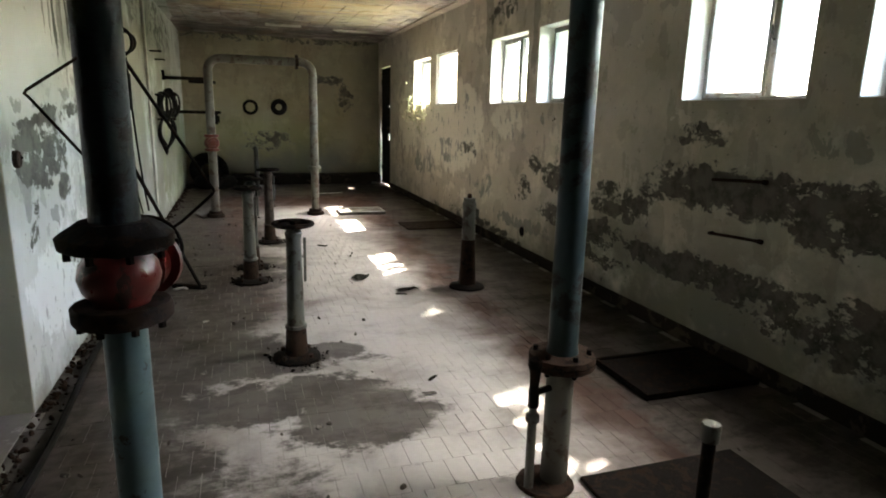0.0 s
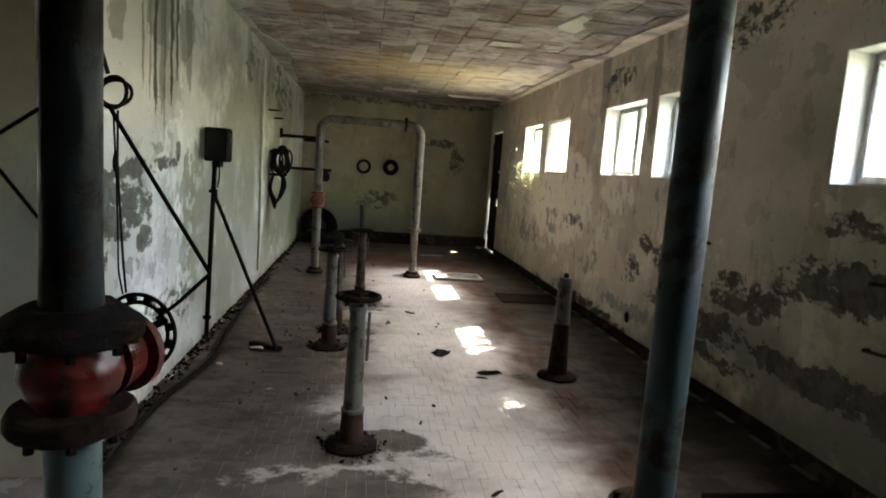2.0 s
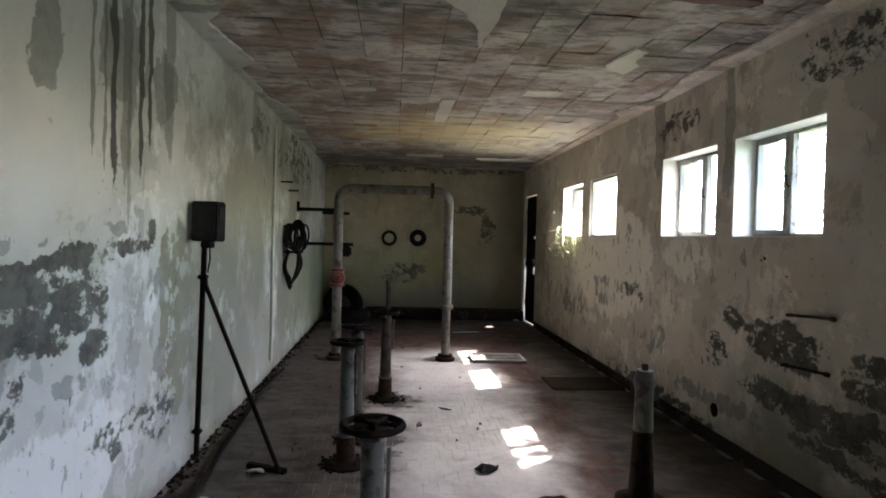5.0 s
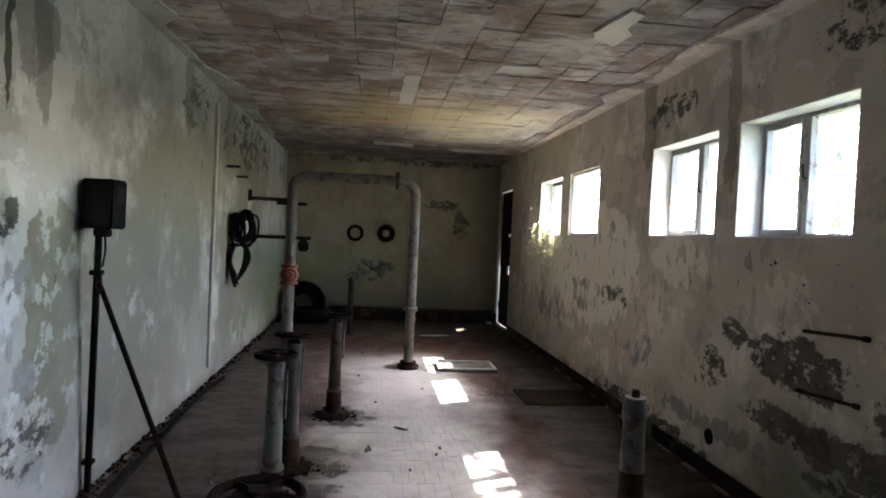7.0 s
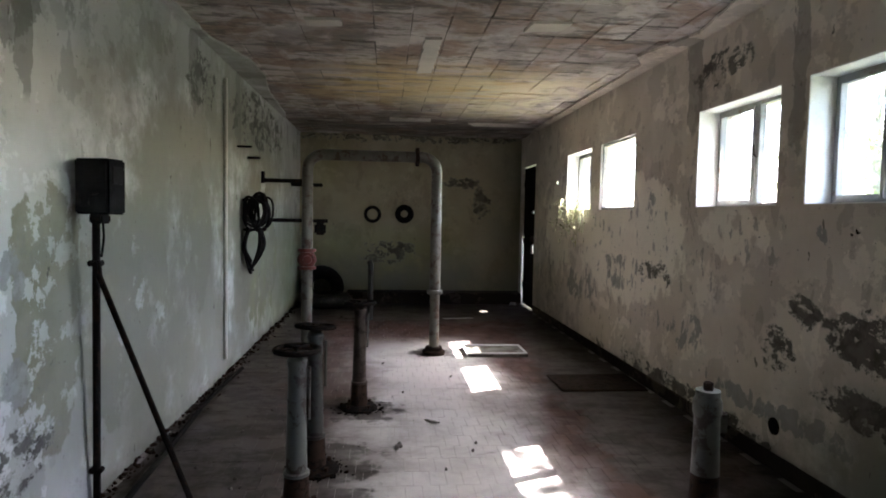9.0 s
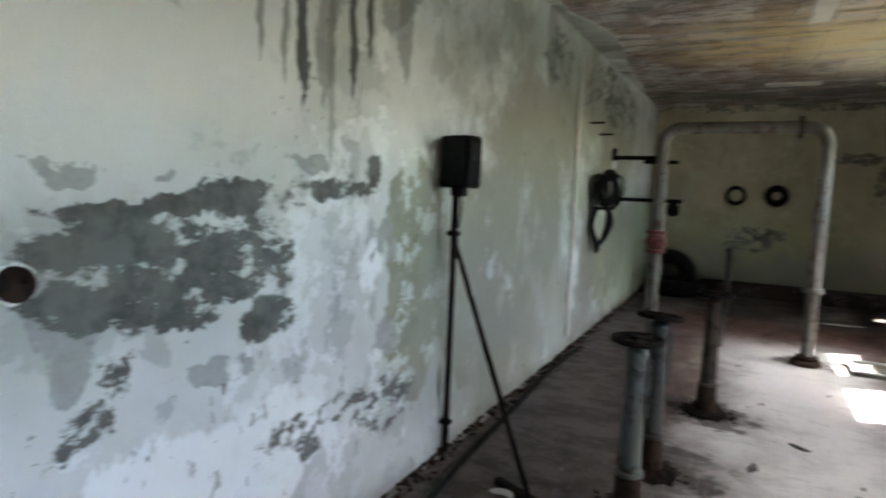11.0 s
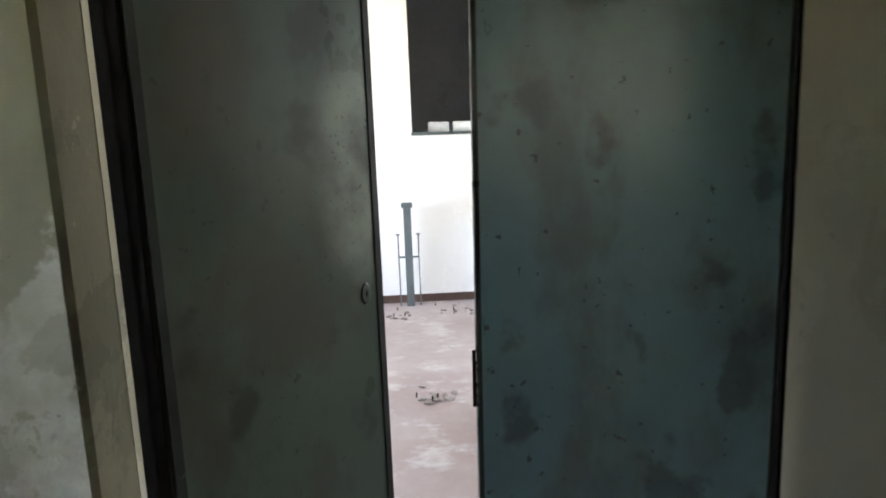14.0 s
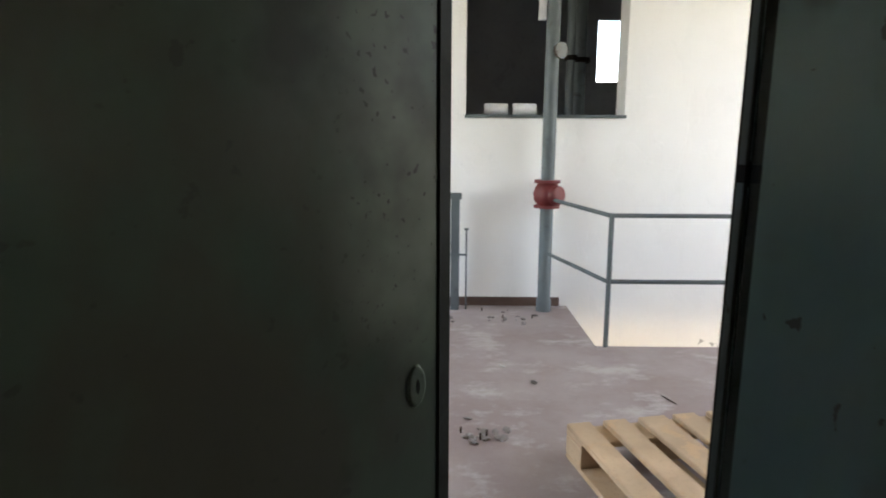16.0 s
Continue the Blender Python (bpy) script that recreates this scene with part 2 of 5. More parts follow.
M = {}
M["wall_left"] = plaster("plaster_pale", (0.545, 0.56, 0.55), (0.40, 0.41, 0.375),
    [(4.35, 1.205, 0.32, 0.035, 0.80), (4.62, 1.22, 0.22, 0.055, 0.80), (5.04, 1.27, 0.26, 0.04, 0.72), (5.27, 1.34, 0.06, 0.06, 0.72), (4.25, 1.06, 0.24, 0.15, 0.80), (4.54, 1.06, 0.28, 0.13, 0.68),
     (4.70, 1.07, 0.12, 0.13, 0.52), (4.32, 0.93, 0.2, 0.05, 0.6), (4.72, 0.88, 0.13, 0.07, 0.74), (4.22, 0.82, 0.05, 0.10, 0.68), (4.12, 0.70, 0.1, 0.06, 0.5), (4.95, 0.45, 0.3, 0.1, 0.34), (5.42, 0.40, 0.3, 0.14, 0.34), (7.6, 2.2, 0.4, 0.2, 0.42), (9.5, 2.2, 1.5, 0.3, 0.42)],
    [(4.68, 1.68, 0.016, 0.7), (4.78, 1.66, 0.014, 0.7), (4.86, 1.60, 0.030, 0.9), (4.97, 1.60, 0.05, 0.6), (5.13, 1.66, 0.028, 0.9), (5.22, 1.78, 0.026, 0.9), (5.01, 1.42, 0.02, 0.5), (5.47, 1.78, 0.06, 0.6), (7.4, 2.0, 0.12, 0.5), (8.6, 1.95, 0.12, 0.5)],
    green=[(11.2, 0.5, 2.6, 1.0, 0.55), (9.0, 1.2, 2.4, 1.2, 0.2), (5.7, 0.95, 0.5, 0.75, 0.12)],
    grime_and_dim=[(8.8, 1.25, 3.2, 2.2, 0.95), (6.6, 0.9, 1.3, 1.9, 1.0), (2.2, 0.9, 1.1, 2.4, 1.0)],
    smooth=[(4.3, 1.78, 0.72, 0.48), (4.1, 1.45, 0.4, 0.35)],
    peel=[(4.35, 2.0, 0.15, 0.28, 0.62), (4.95, 2.05, 0.36, 0.42, 0.52), (5.4, 2.05, 0.24, 0.32, 0.55), (4.22, 1.29, 0.26, 0.04, 0.46), (4.88, 1.34, 0.18, 0.04, 0.6), (5.38, 1.06, 0.13, 0.16, 0.55), (5.42, 0.68, 0.14, 0.13, 0.58), (4.55, 0.77, 0.32, 0.06, 0.52), (4.1, 0.95, 0.12, 0.3, 0.5), (6.8, 2.28, 0.25, 0.16, 0.55), (7.75, 2.1, 0.35, 0.3, 0.52), (6.5, 1.38, 0.2, 0.07, 0.55), (9.8, 2.0, 1.3, 0.4, 0.45)],
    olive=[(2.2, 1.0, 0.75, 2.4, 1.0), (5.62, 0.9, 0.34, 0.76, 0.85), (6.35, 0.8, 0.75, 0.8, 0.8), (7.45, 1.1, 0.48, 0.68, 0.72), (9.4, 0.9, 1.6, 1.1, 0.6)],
    white=[(4.5, 0.42, 0.75, 0.32, 0.62), (5.25, 0.95, 0.12, 0.25, 0.4), (8.3, 0.8, 0.25, 0.8, 0.6)])
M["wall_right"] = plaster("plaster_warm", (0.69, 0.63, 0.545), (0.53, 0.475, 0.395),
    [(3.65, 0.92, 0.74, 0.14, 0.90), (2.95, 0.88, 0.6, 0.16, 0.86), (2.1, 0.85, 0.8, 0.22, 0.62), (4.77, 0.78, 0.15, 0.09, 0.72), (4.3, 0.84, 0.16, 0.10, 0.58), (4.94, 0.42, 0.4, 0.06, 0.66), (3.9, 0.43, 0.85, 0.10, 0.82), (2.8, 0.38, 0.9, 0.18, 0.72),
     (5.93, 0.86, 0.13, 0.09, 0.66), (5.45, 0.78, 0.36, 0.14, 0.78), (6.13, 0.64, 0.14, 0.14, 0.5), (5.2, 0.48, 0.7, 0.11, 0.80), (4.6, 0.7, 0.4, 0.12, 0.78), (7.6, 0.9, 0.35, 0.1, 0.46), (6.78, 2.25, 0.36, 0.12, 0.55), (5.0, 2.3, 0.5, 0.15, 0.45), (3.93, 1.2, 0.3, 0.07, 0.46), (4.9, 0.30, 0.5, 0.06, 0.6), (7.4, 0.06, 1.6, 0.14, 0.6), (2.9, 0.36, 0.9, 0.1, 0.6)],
    # the low wide ellipses paint the dimness under the windows into the wall
    [(7.1, 1.95, 0.10, 0.55), (6.05, 1.7, 0.06, 0.5)], dirt=(0.034, 0.031, 0.026), green=[(2.0, 1.3, 3.5, 1.4, 0.16)], grime_and_dim=[(3.0, 0.15, 2.6, 0.65, 1.0), (5.0, 0.2, 1.6, 0.65, 0.95), (3.0, 1.1, 2.4, 1.3, 0.55)],
    peel=[(8.3, 0.85, 0.8, 0.25, 0.44), (7.2, 0.55, 0.6, 0.2, 0.42), (9.4, 0.6, 1.0, 0.25, 0.4), (7.7, 1.4, 0.12, 0.2, 0.5), (5.7, 1.24, 0.25, 0.06, 0.4), (3.0, 1.2, 0.8, 0.12, 0.42), (6.0, 0.3, 1.2, 0.1, 0.5)],
    # pale patches stand for sun bounced onto this wall, put into its colour
    white=[(8.3, 1.15, 1.6, 0.75, 0.75), (6.6, 1.25, 0.5, 0.3, 0.5), (10.2, 1.2, 0.8, 0.8, 0.6)])
M["wall_far"] = plaster("plaster_far", (0.36, 0.325, 0.23), (0.27, 0.24, 0.165),
    [(2.1, 1.80, 0.35, 0.10, 0.6), (2.42, 1.5, 0.14, 0.3, 0.56), (1.0, 0.75, 0.5, 0.2, 0.4), (1.4, 2.47, 2.2, 0.08, 0.4)], grime_and_dim=[(1.4, 0.1, 2.6, 0.75, 1.0), (2.9, 1.4, 0.5, 1.6, 0.6)], dirt=(0.05, 0.046, 0.034),
    green=[(0.9, 0.7, 1.6, 0.6, 0.3)], axis=0, wear=0.55)
M["wall_near"] = plaster("plaster_near", (0.5, 0.48, 0.42), (0.42, 0.40, 0.33), [(1.0, 0.7, 1.2, 0.3, 0.4)], axis=0)
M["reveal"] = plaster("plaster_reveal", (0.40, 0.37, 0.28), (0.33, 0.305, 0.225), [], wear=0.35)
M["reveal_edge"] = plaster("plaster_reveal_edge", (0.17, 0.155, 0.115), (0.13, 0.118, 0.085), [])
# south side of the lining, a far darker olive than the north side
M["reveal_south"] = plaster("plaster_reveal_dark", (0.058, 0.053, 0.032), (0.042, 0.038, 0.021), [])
M["white_wall"] = plaster("white_wall", (0.80, 0.80, 0.77), (0.76, 0.76, 0.73), [], wear=0.05, peel=[(5.0, -0.32, 0.9, 0.07, 0.3)])


def floor_tile_material():
    m, nt, bsdf = mat("floor_tile")
    n = N(nt)
    p = n.xyz()
    big = n.noise(0.75, 6, 0.6, distort=0.4)
    mid = n.noise(2.6, 8, 0.66, distort=0.5)
    fine = n.noise(30, 6, 0.7)
    r = n.rnd()
    i = n.island
    red = n.mix(n.math("FRACT", n.math("MULTIPLY", n.math("ADD", r, i), 7.3)), (0.040, 0.020, 0.015), (0.070, 0.038, 0.029))
    dust = n.mix(fine, (0.41, 0.385, 0.375), (0.53, 0.505, 0.49))
    # dust trodden pale mid-floor, bare dark tiles and painted shade along the window wall
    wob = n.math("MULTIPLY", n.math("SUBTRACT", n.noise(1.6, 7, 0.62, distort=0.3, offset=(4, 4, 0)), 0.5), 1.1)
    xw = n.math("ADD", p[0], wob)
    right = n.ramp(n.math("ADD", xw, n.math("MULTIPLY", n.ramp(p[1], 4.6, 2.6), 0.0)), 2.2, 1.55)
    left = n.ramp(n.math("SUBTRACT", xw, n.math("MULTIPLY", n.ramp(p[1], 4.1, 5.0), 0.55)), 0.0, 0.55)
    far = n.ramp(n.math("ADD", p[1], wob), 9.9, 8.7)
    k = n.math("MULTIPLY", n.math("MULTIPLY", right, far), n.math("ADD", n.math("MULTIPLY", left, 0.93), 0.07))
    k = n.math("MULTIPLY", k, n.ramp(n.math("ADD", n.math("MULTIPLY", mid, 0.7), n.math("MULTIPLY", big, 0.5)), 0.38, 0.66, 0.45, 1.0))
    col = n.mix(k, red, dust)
    dark = None
    wx, wy = n.warped(p[0], 2.6, 0.7, (3, 9, 0)), n.warped(p[1], 2.2, 0.8, (8, 2, 0))
    # the longest row, beside the window wall, paints that wall's shade as well
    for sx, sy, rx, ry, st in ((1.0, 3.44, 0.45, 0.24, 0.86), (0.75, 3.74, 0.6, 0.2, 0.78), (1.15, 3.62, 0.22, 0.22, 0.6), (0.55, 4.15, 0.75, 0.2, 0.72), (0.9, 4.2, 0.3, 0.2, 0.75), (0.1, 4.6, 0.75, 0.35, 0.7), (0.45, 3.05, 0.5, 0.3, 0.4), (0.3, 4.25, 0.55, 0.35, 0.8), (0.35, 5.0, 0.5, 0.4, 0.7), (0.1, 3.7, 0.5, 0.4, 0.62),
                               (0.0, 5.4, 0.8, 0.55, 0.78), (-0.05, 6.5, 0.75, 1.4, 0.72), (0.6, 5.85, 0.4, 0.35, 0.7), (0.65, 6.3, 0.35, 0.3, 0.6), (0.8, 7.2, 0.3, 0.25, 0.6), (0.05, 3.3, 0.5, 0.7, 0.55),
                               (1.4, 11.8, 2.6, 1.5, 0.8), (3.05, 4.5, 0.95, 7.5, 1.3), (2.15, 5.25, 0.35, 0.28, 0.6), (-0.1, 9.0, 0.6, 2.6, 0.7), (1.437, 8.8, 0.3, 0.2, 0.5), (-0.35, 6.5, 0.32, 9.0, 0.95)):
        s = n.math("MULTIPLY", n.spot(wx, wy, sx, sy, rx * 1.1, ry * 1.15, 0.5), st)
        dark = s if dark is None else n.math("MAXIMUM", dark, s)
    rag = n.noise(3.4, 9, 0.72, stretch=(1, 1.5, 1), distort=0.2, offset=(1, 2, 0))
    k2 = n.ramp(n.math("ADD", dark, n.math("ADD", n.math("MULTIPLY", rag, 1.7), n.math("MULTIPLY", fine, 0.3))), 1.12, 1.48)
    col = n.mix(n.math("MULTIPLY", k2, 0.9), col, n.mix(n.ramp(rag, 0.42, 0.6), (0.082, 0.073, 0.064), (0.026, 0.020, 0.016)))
    nt.links.new(col, bsdf.inputs["Base Color"])
    nt.links.new(n.ramp(n.math("ADD", mid, n.math("MULTIPLY", k2, -0.15)), 0.3, 0.7, 0.58, 0.88), bsdf.inputs["Roughness"])
    bsdf.inputs["Specular IOR Level"].default_value = 0.22
    nt.links.new(n.bump(n.math("ADD", fine, mid), 0.2, 0.004), bsdf.inputs["Normal"])
    return m


def ceiling_material():
    m, nt, bsdf = mat("ceiling_block")
    n = N(nt)
    p = n.xyz()
    mid = n.noise(2.4, 8, 0.66, distort=0.5)
    fine = n.noise(26, 6, 0.7)
    streak = n.noise(3.0, 6, 0.6, stretch=(0.5, 3.0, 1))
    col = n.mix(n.island, (0.30, 0.262, 0.24), (0.50, 0.45, 0.41))
    col = n.mix(n.ramp(mid, 0.45, 0.6), col, (0.25, 0.18, 0.14))
    lines = n.noise(5.0, 8, 0.7, stretch=(0.8, 2.3, 1), offset=(5, 1, 0))
    col = n.mix(n.math("MULTIPLY", n.ramp(lines, 0.5, 0.6), 0.75), col, (0.095, 0.084, 0.076))
    col = n.mix(n.math("MULTIPLY", n.ramp(lines, 0.44, 0.36), 0.35), col, (0.44, 0.40, 0.36))
    blot = n.noise(1.5, 8, 0.68, offset=(7, 7, 0))
    col = n.mix(n.math("MULTIPLY", n.ramp(blot, 0.49, 0.62), 0.55), col, (0.10, 0.095, 0.09))
    col = n.mix(n.math("MULTIPLY", n.ramp(fine, 0.55, 0.75), 0.4), col, (0.10, 0.085, 0.07))
    # yellow and pale zones paint light bounced from the floor into the colour
    rust = n.math("MULTIPLY", n.spot(p[0], p[1], 1.3, 8.9, 1.5, 1.2, 0.5), n.ramp(streak, 0.35, 0.6))
    col = n.mix(n.math("MULTIPLY", rust, 0.8), col, (0.60, 0.44, 0.19))
    pale = n.math("MULTIPLY", n.spot(p[0], p[1], 2.2, 9.4, 1.4, 1.5, 0.5), n.ramp(mid, 0.4, 0.6))
    col = n.mix(n.math("MULTIPLY", pale, 0.75), col, (0.60, 0.56, 0.40))
    # blocks darken towards the end wall, in streaks
    dark_end = n.math("MULTIPLY", n.spot(p[0], p[1], 1.3, 11.4, 2.5, 1.3, 0.5), n.ramp(streak, 0.3, 0.6))
    col = n.mix(n.math("MULTIPLY", dark_end, 0.75), col, (0.06, 0.055, 0.05))
    nt.links.new(col, bsdf.inputs["Base Color"])
    bsdf.inputs["Roughness"].default_value = 0.9
    nt.links.new(n.bump(n.math("ADD", fine, mid), 0.5, 0.008), bsdf.inputs["Normal"])
    return m


def room_floor_material():
    m, nt, bsdf = mat("room_floor")
    n = N(nt)
    a = n.noise(1.3, 7, 0.6)
    b = n.noise(4.5, 8, 0.7, stretch=(1, 0.6, 1), offset=(3, 3, 0))
    c = n.noise(40, 5, 0.65)
    col = n.mix(n.ramp(a, 0.35, 0.65), (0.22, 0.17, 0.16), (0.29, 0.245, 0.235))
    col = n.mix(n.math("MULTIPLY", n.ramp(b, 0.5, 0.66), 0.75), col, (0.40, 0.37, 0.355))
    col = n.mix(n.math("MULTIPLY", n.ramp(b, 0.42, 0.3), 0.5), col, (0.20, 0.165, 0.155))
    col = n.mix(n.math("MULTIPLY", n.ramp(c, 0.6, 0.75), 0.4), col, (0.16, 0.14, 0.13))
    nt.links.new(col, bsdf.inputs["Base Color"])
    nt.links.new(n.ramp(b, 0.3, 0.7, 0.5, 0.75), bsdf.inputs["Roughness"])
    nt.links.new(n.bump(n.math("ADD", b, c), 0.2, 0.004), bsdf.inputs["Normal"])
    return m


M["room_floor"] = room_floor_material()
M["tile"] = floor_tile_material()
M["block"] = ceiling_material()
M["joint"] = painted("ceiling_joint", (0.05, 0.042, 0.036), (0.03, 0.025, 0.022), 0.95, 0.52, scale=5)
M["grout"] = painted("grout", (0.33, 0.31, 0.295), (0.06, 0.05, 0.044), 0.9, 0.54, scale=1.6)
M["concrete"] = painted("concrete", (0.20, 0.18, 0.17), (0.30, 0.28, 0.27), 0.85, 0.55, scale=4)

M["foot_dark"] = painted("wall_foot_dark", (0.030, 0.023, 0.019), (0.075, 0.060, 0.050), 0.85, 0.53, scale=5, bump=0.5, spec=0.12)
M["skirt"] = painted("skirt_brown", (0.10, 0.06, 0.045), (0.16, 0.12, 0.1), 0.6, 0.6)
M["teal"] = painted("teal_paint", (0.075, 0.13, 0.145), (0.02, 0.018, 0.015), 0.42, 0.58, scale=14)
M["grey_pipe"] = painted("grey_pipe", (0.125, 0.122, 0.102), (0.06, 0.040, 0.030), 0.55, 0.53, scale=12)
M["stand"] = painted("stand_paint", (0.085, 0.092, 0.078), (0.035, 0.024, 0.018), 0.45, 0.53, scale=13)
M["iron"] = painted("dark_iron", (0.009, 0.0075, 0.0065), (0.020, 0.012, 0.008), 0.85, 0.52, scale=20, bump=0.6, spec=0.08)
M["rust"] = painted("rusty_iron", (0.034, 0.020, 0.014), (0.015, 0.011, 0.009), 0.85, 0.52, scale=22, bump=0.6, spec=0.1)
M["red"] = painted("red_paint", (0.105, 0.008, 0.007), (0.03, 0.009, 0.007), 0.33, 0.53, scale=12, spec=0.4)
M["orange"] = painted("orange_red_paint", (0.14, 0.028, 0.016), (0.05, 0.020, 0.013), 0.5, 0.54, scale=12)
M["red2"] = painted("valve_red", (0.155, 0.022, 0.022), (0.09, 0.02, 0.02), 0.5, 0.6, scale=12)
M["blue_grey"] = painted("blue_grey_paint", (0.11, 0.135, 0.14), (0.07, 0.075, 0.072), 0.5, 0.6, scale=10)
M["black"] = painted("black_plastic", (0.006, 0.006, 0.006), (0.010, 0.009, 0.008), 0.7, 0.6, spec=0.05)
M["rubber"] = painted("rubber", (0.009, 0.0085, 0.008), (0.018, 0.016, 0.014), 0.75, 0.55, spec=0.12)
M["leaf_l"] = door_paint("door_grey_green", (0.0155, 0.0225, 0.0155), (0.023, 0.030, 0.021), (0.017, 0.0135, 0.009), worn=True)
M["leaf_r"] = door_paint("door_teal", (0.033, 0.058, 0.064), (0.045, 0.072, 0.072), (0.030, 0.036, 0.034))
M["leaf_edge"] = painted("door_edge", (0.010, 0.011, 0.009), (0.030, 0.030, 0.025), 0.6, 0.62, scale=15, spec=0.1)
M["stand_dark"] = painted("stand_paint_dark", (0.030, 0.032, 0.028), (0.014, 0.011, 0.009), 0.5, 0.5, scale=13)
M["stand_rust"] = painted("stand_rusty", (0.060, 0.044, 0.033), (0.026, 0.018, 0.013), 0.6, 0.5, scale=13, spec=0.25)
# pale base colour stands for the sun on the weed
M["weed"] = painted("sunlit_weed", (0.40, 0.40, 0.24), (0.30, 0.33, 0.16), 0.8, 0.5, scale=20)
# upper pipes: their backlit darkness is put into these two paints
M["teal_dark"] = painted("backlit_teal", (0.010, 0.016, 0.018), (0.006, 0.005, 0.005), 0.5, 0.52, scale=7, spec=0.16)
M["teal_mid"] = painted("shaded_teal", (0.030, 0.052, 0.058), (0.012, 0.012, 0.011), 0.42, 0.53, scale=8, spec=0.3)
# near-black, so the frame reads as the unlit gap beside the left leaf
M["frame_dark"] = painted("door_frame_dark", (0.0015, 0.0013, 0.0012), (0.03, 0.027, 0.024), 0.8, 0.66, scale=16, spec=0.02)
M["steel_frame"] = painted("window_frame_steel", (0.34, 0.34, 0.32), (0.20, 0.15, 0.12), 0.5, 0.56, scale=18)
M["reveal_white"] = painted("reveal_white", (0.84, 0.84, 0.81), (0.66, 0.64, 0.58), 0.85, 0.62, scale=6)
M["wood"] = painted("pallet_wood", (0.56, 0.40, 0.25), (0.46, 0.31, 0.18), 0.75, 0.55, scale=7)
M["debris"] = painted("debris", (0.10, 0.09, 0.08), (0.25, 0.23, 0.21), 0.9, 0.55, scale=30)
M["paper"] = painted("scrap_pale", (0.55, 0.53, 0.50), (0.35, 0.33, 0.3), 0.8, 0.6, scale=30)
M["plaster_left"] = painted("plaster_remnant", (0.60, 0.57, 0.50), (0.45, 0.42, 0.36), 0.9, 0.57, scale=6)
M["red_mark"] = painted("red_marker", (0.50, 0.035, 0.045), (0.45, 0.08, 0.08), 0.7, 0.7)
M["dark_room"] = painted("sooty_wall", (0.40, 0.40, 0.40), (0.28, 0.28, 0.28), 0.9, 0.6, scale=2)
M["white_metal"] = painted("white_metal", (0.62, 0.63, 0.64), (0.45, 0.45, 0.46), 0.5, 0.6)


def leaf_material():
    m, nt, bsdf = mat("leaf")
    n = N(nt)
    nt.links.new(n.mix(n.island, (0.05, 0.10, 0.02), (0.13, 0.17, 0.05)), bsdf.inputs["Base Color"])
    bsdf.inputs["Roughness"].default_value = 0.5
    tr = nt.nodes.new("ShaderNodeBsdfTranslucent")
    tr.inputs[0].default_value = (0.22, 0.28, 0.13, 1)
    mx = nt.nodes.new("ShaderNodeMixShader")
    mx.inputs[0].default_value = 0.55
    nt.links.new(bsdf.outputs[0], mx.inputs[1]), nt.links.new(tr.outputs[0], mx.inputs[2])
    nt.links.new(mx.outputs[0], nt.nodes["Material Output"].inputs[0])
    return m


M["leaf"] = leaf_material()
M["bark"] = painted("bark", (0.27, 0.25, 0.20), (0.18, 0.16, 0.12), 0.9, 0.5, scale=8)
M["grass"] = painted("grass_ground", (0.06, 0.09, 0.03), (0.10, 0.11, 0.05), 0.9, 0.5, scale=3)


def glass_material():
    m, nt, bsdf = mat("dusty_glass")
    n = N(nt)
    bsdf.inputs["Base Color"].default_value = (0.95, 0.96, 0.95, 1)
    bsdf.inputs["Transmission Weight"].default_value = 1.0
    bsdf.inputs["IOR"].default_value = 1.02
    nt.links.new(n.ramp(n.noise(6, 5), 0.4, 0.7, 0.02, 0.12), bsdf.inputs["Roughness"])
    return m


M["glass"] = glass_material()

# ---- mesh helpers ----
def ring(bm, c, ax, r, seg, ph=0.0):
    ax = Vector(ax).normalized()
    u = ax.orthogonal().normalized()
    v = ax.cross(u)
    return [bm.verts.new(Vector(c) + r * (math.cos(2 * math.pi * k / seg + ph) * u + math.sin(2 * math.pi * k / seg + ph) * v)) for k in range(seg)]


def lathe(bm, base, axis, profile, seg=20, cap=True):
    """Turned solid: profile rows (along, radius)."""
    axis = Vector(axis).normalized()
    rings = [ring(bm, Vector(base) + axis * h, axis, max(r, 1e-4), seg) for h, r in profile]
    for a, b in zip(rings, rings[1:]):
        for k in range(seg):
            bm.faces.new((a[k], a[(k + 1) % seg], b[(k + 1) % seg], b[k]))
    if cap:
        bm.faces.new(rings[0][::-1]), bm.faces.new(rings[-1])
    return bm


def tube(bm, pts, r, seg=10, closed=False):
    pts = [Vector(p) for p in pts]
    n = len(pts)
    rings, u = [], None
    for k, p in enumerate(pts):
        a = pts[k - 1] if (k or closed) else p
        b = pts[(k + 1) % n] if (k < n - 1 or closed) else p
        d = (b - a).normalized()
        u = d.orthogonal().normalized() if u is None else (u - d * u.dot(d)).normalized()
        v = d.cross(u)
        rings.append([bm.verts.new(p + r * (math.cos(2 * math.pi * j / seg) * u + math.sin(2 * math.pi * j / seg) * v)) for j in range(seg)])
    pairs = list(zip(rings, rings[1:])) + ([(rings[-1], rings[0])] if closed else [])
    for a, b in pairs:
        for j in range(seg):
            bm.faces.new((a[j], a[(j + 1) % seg], b[(j + 1) % seg], b[j]))
    if not closed:
        bm.faces.new(rings[0][::-1]), bm.faces.new(rings[-1])
    return bm


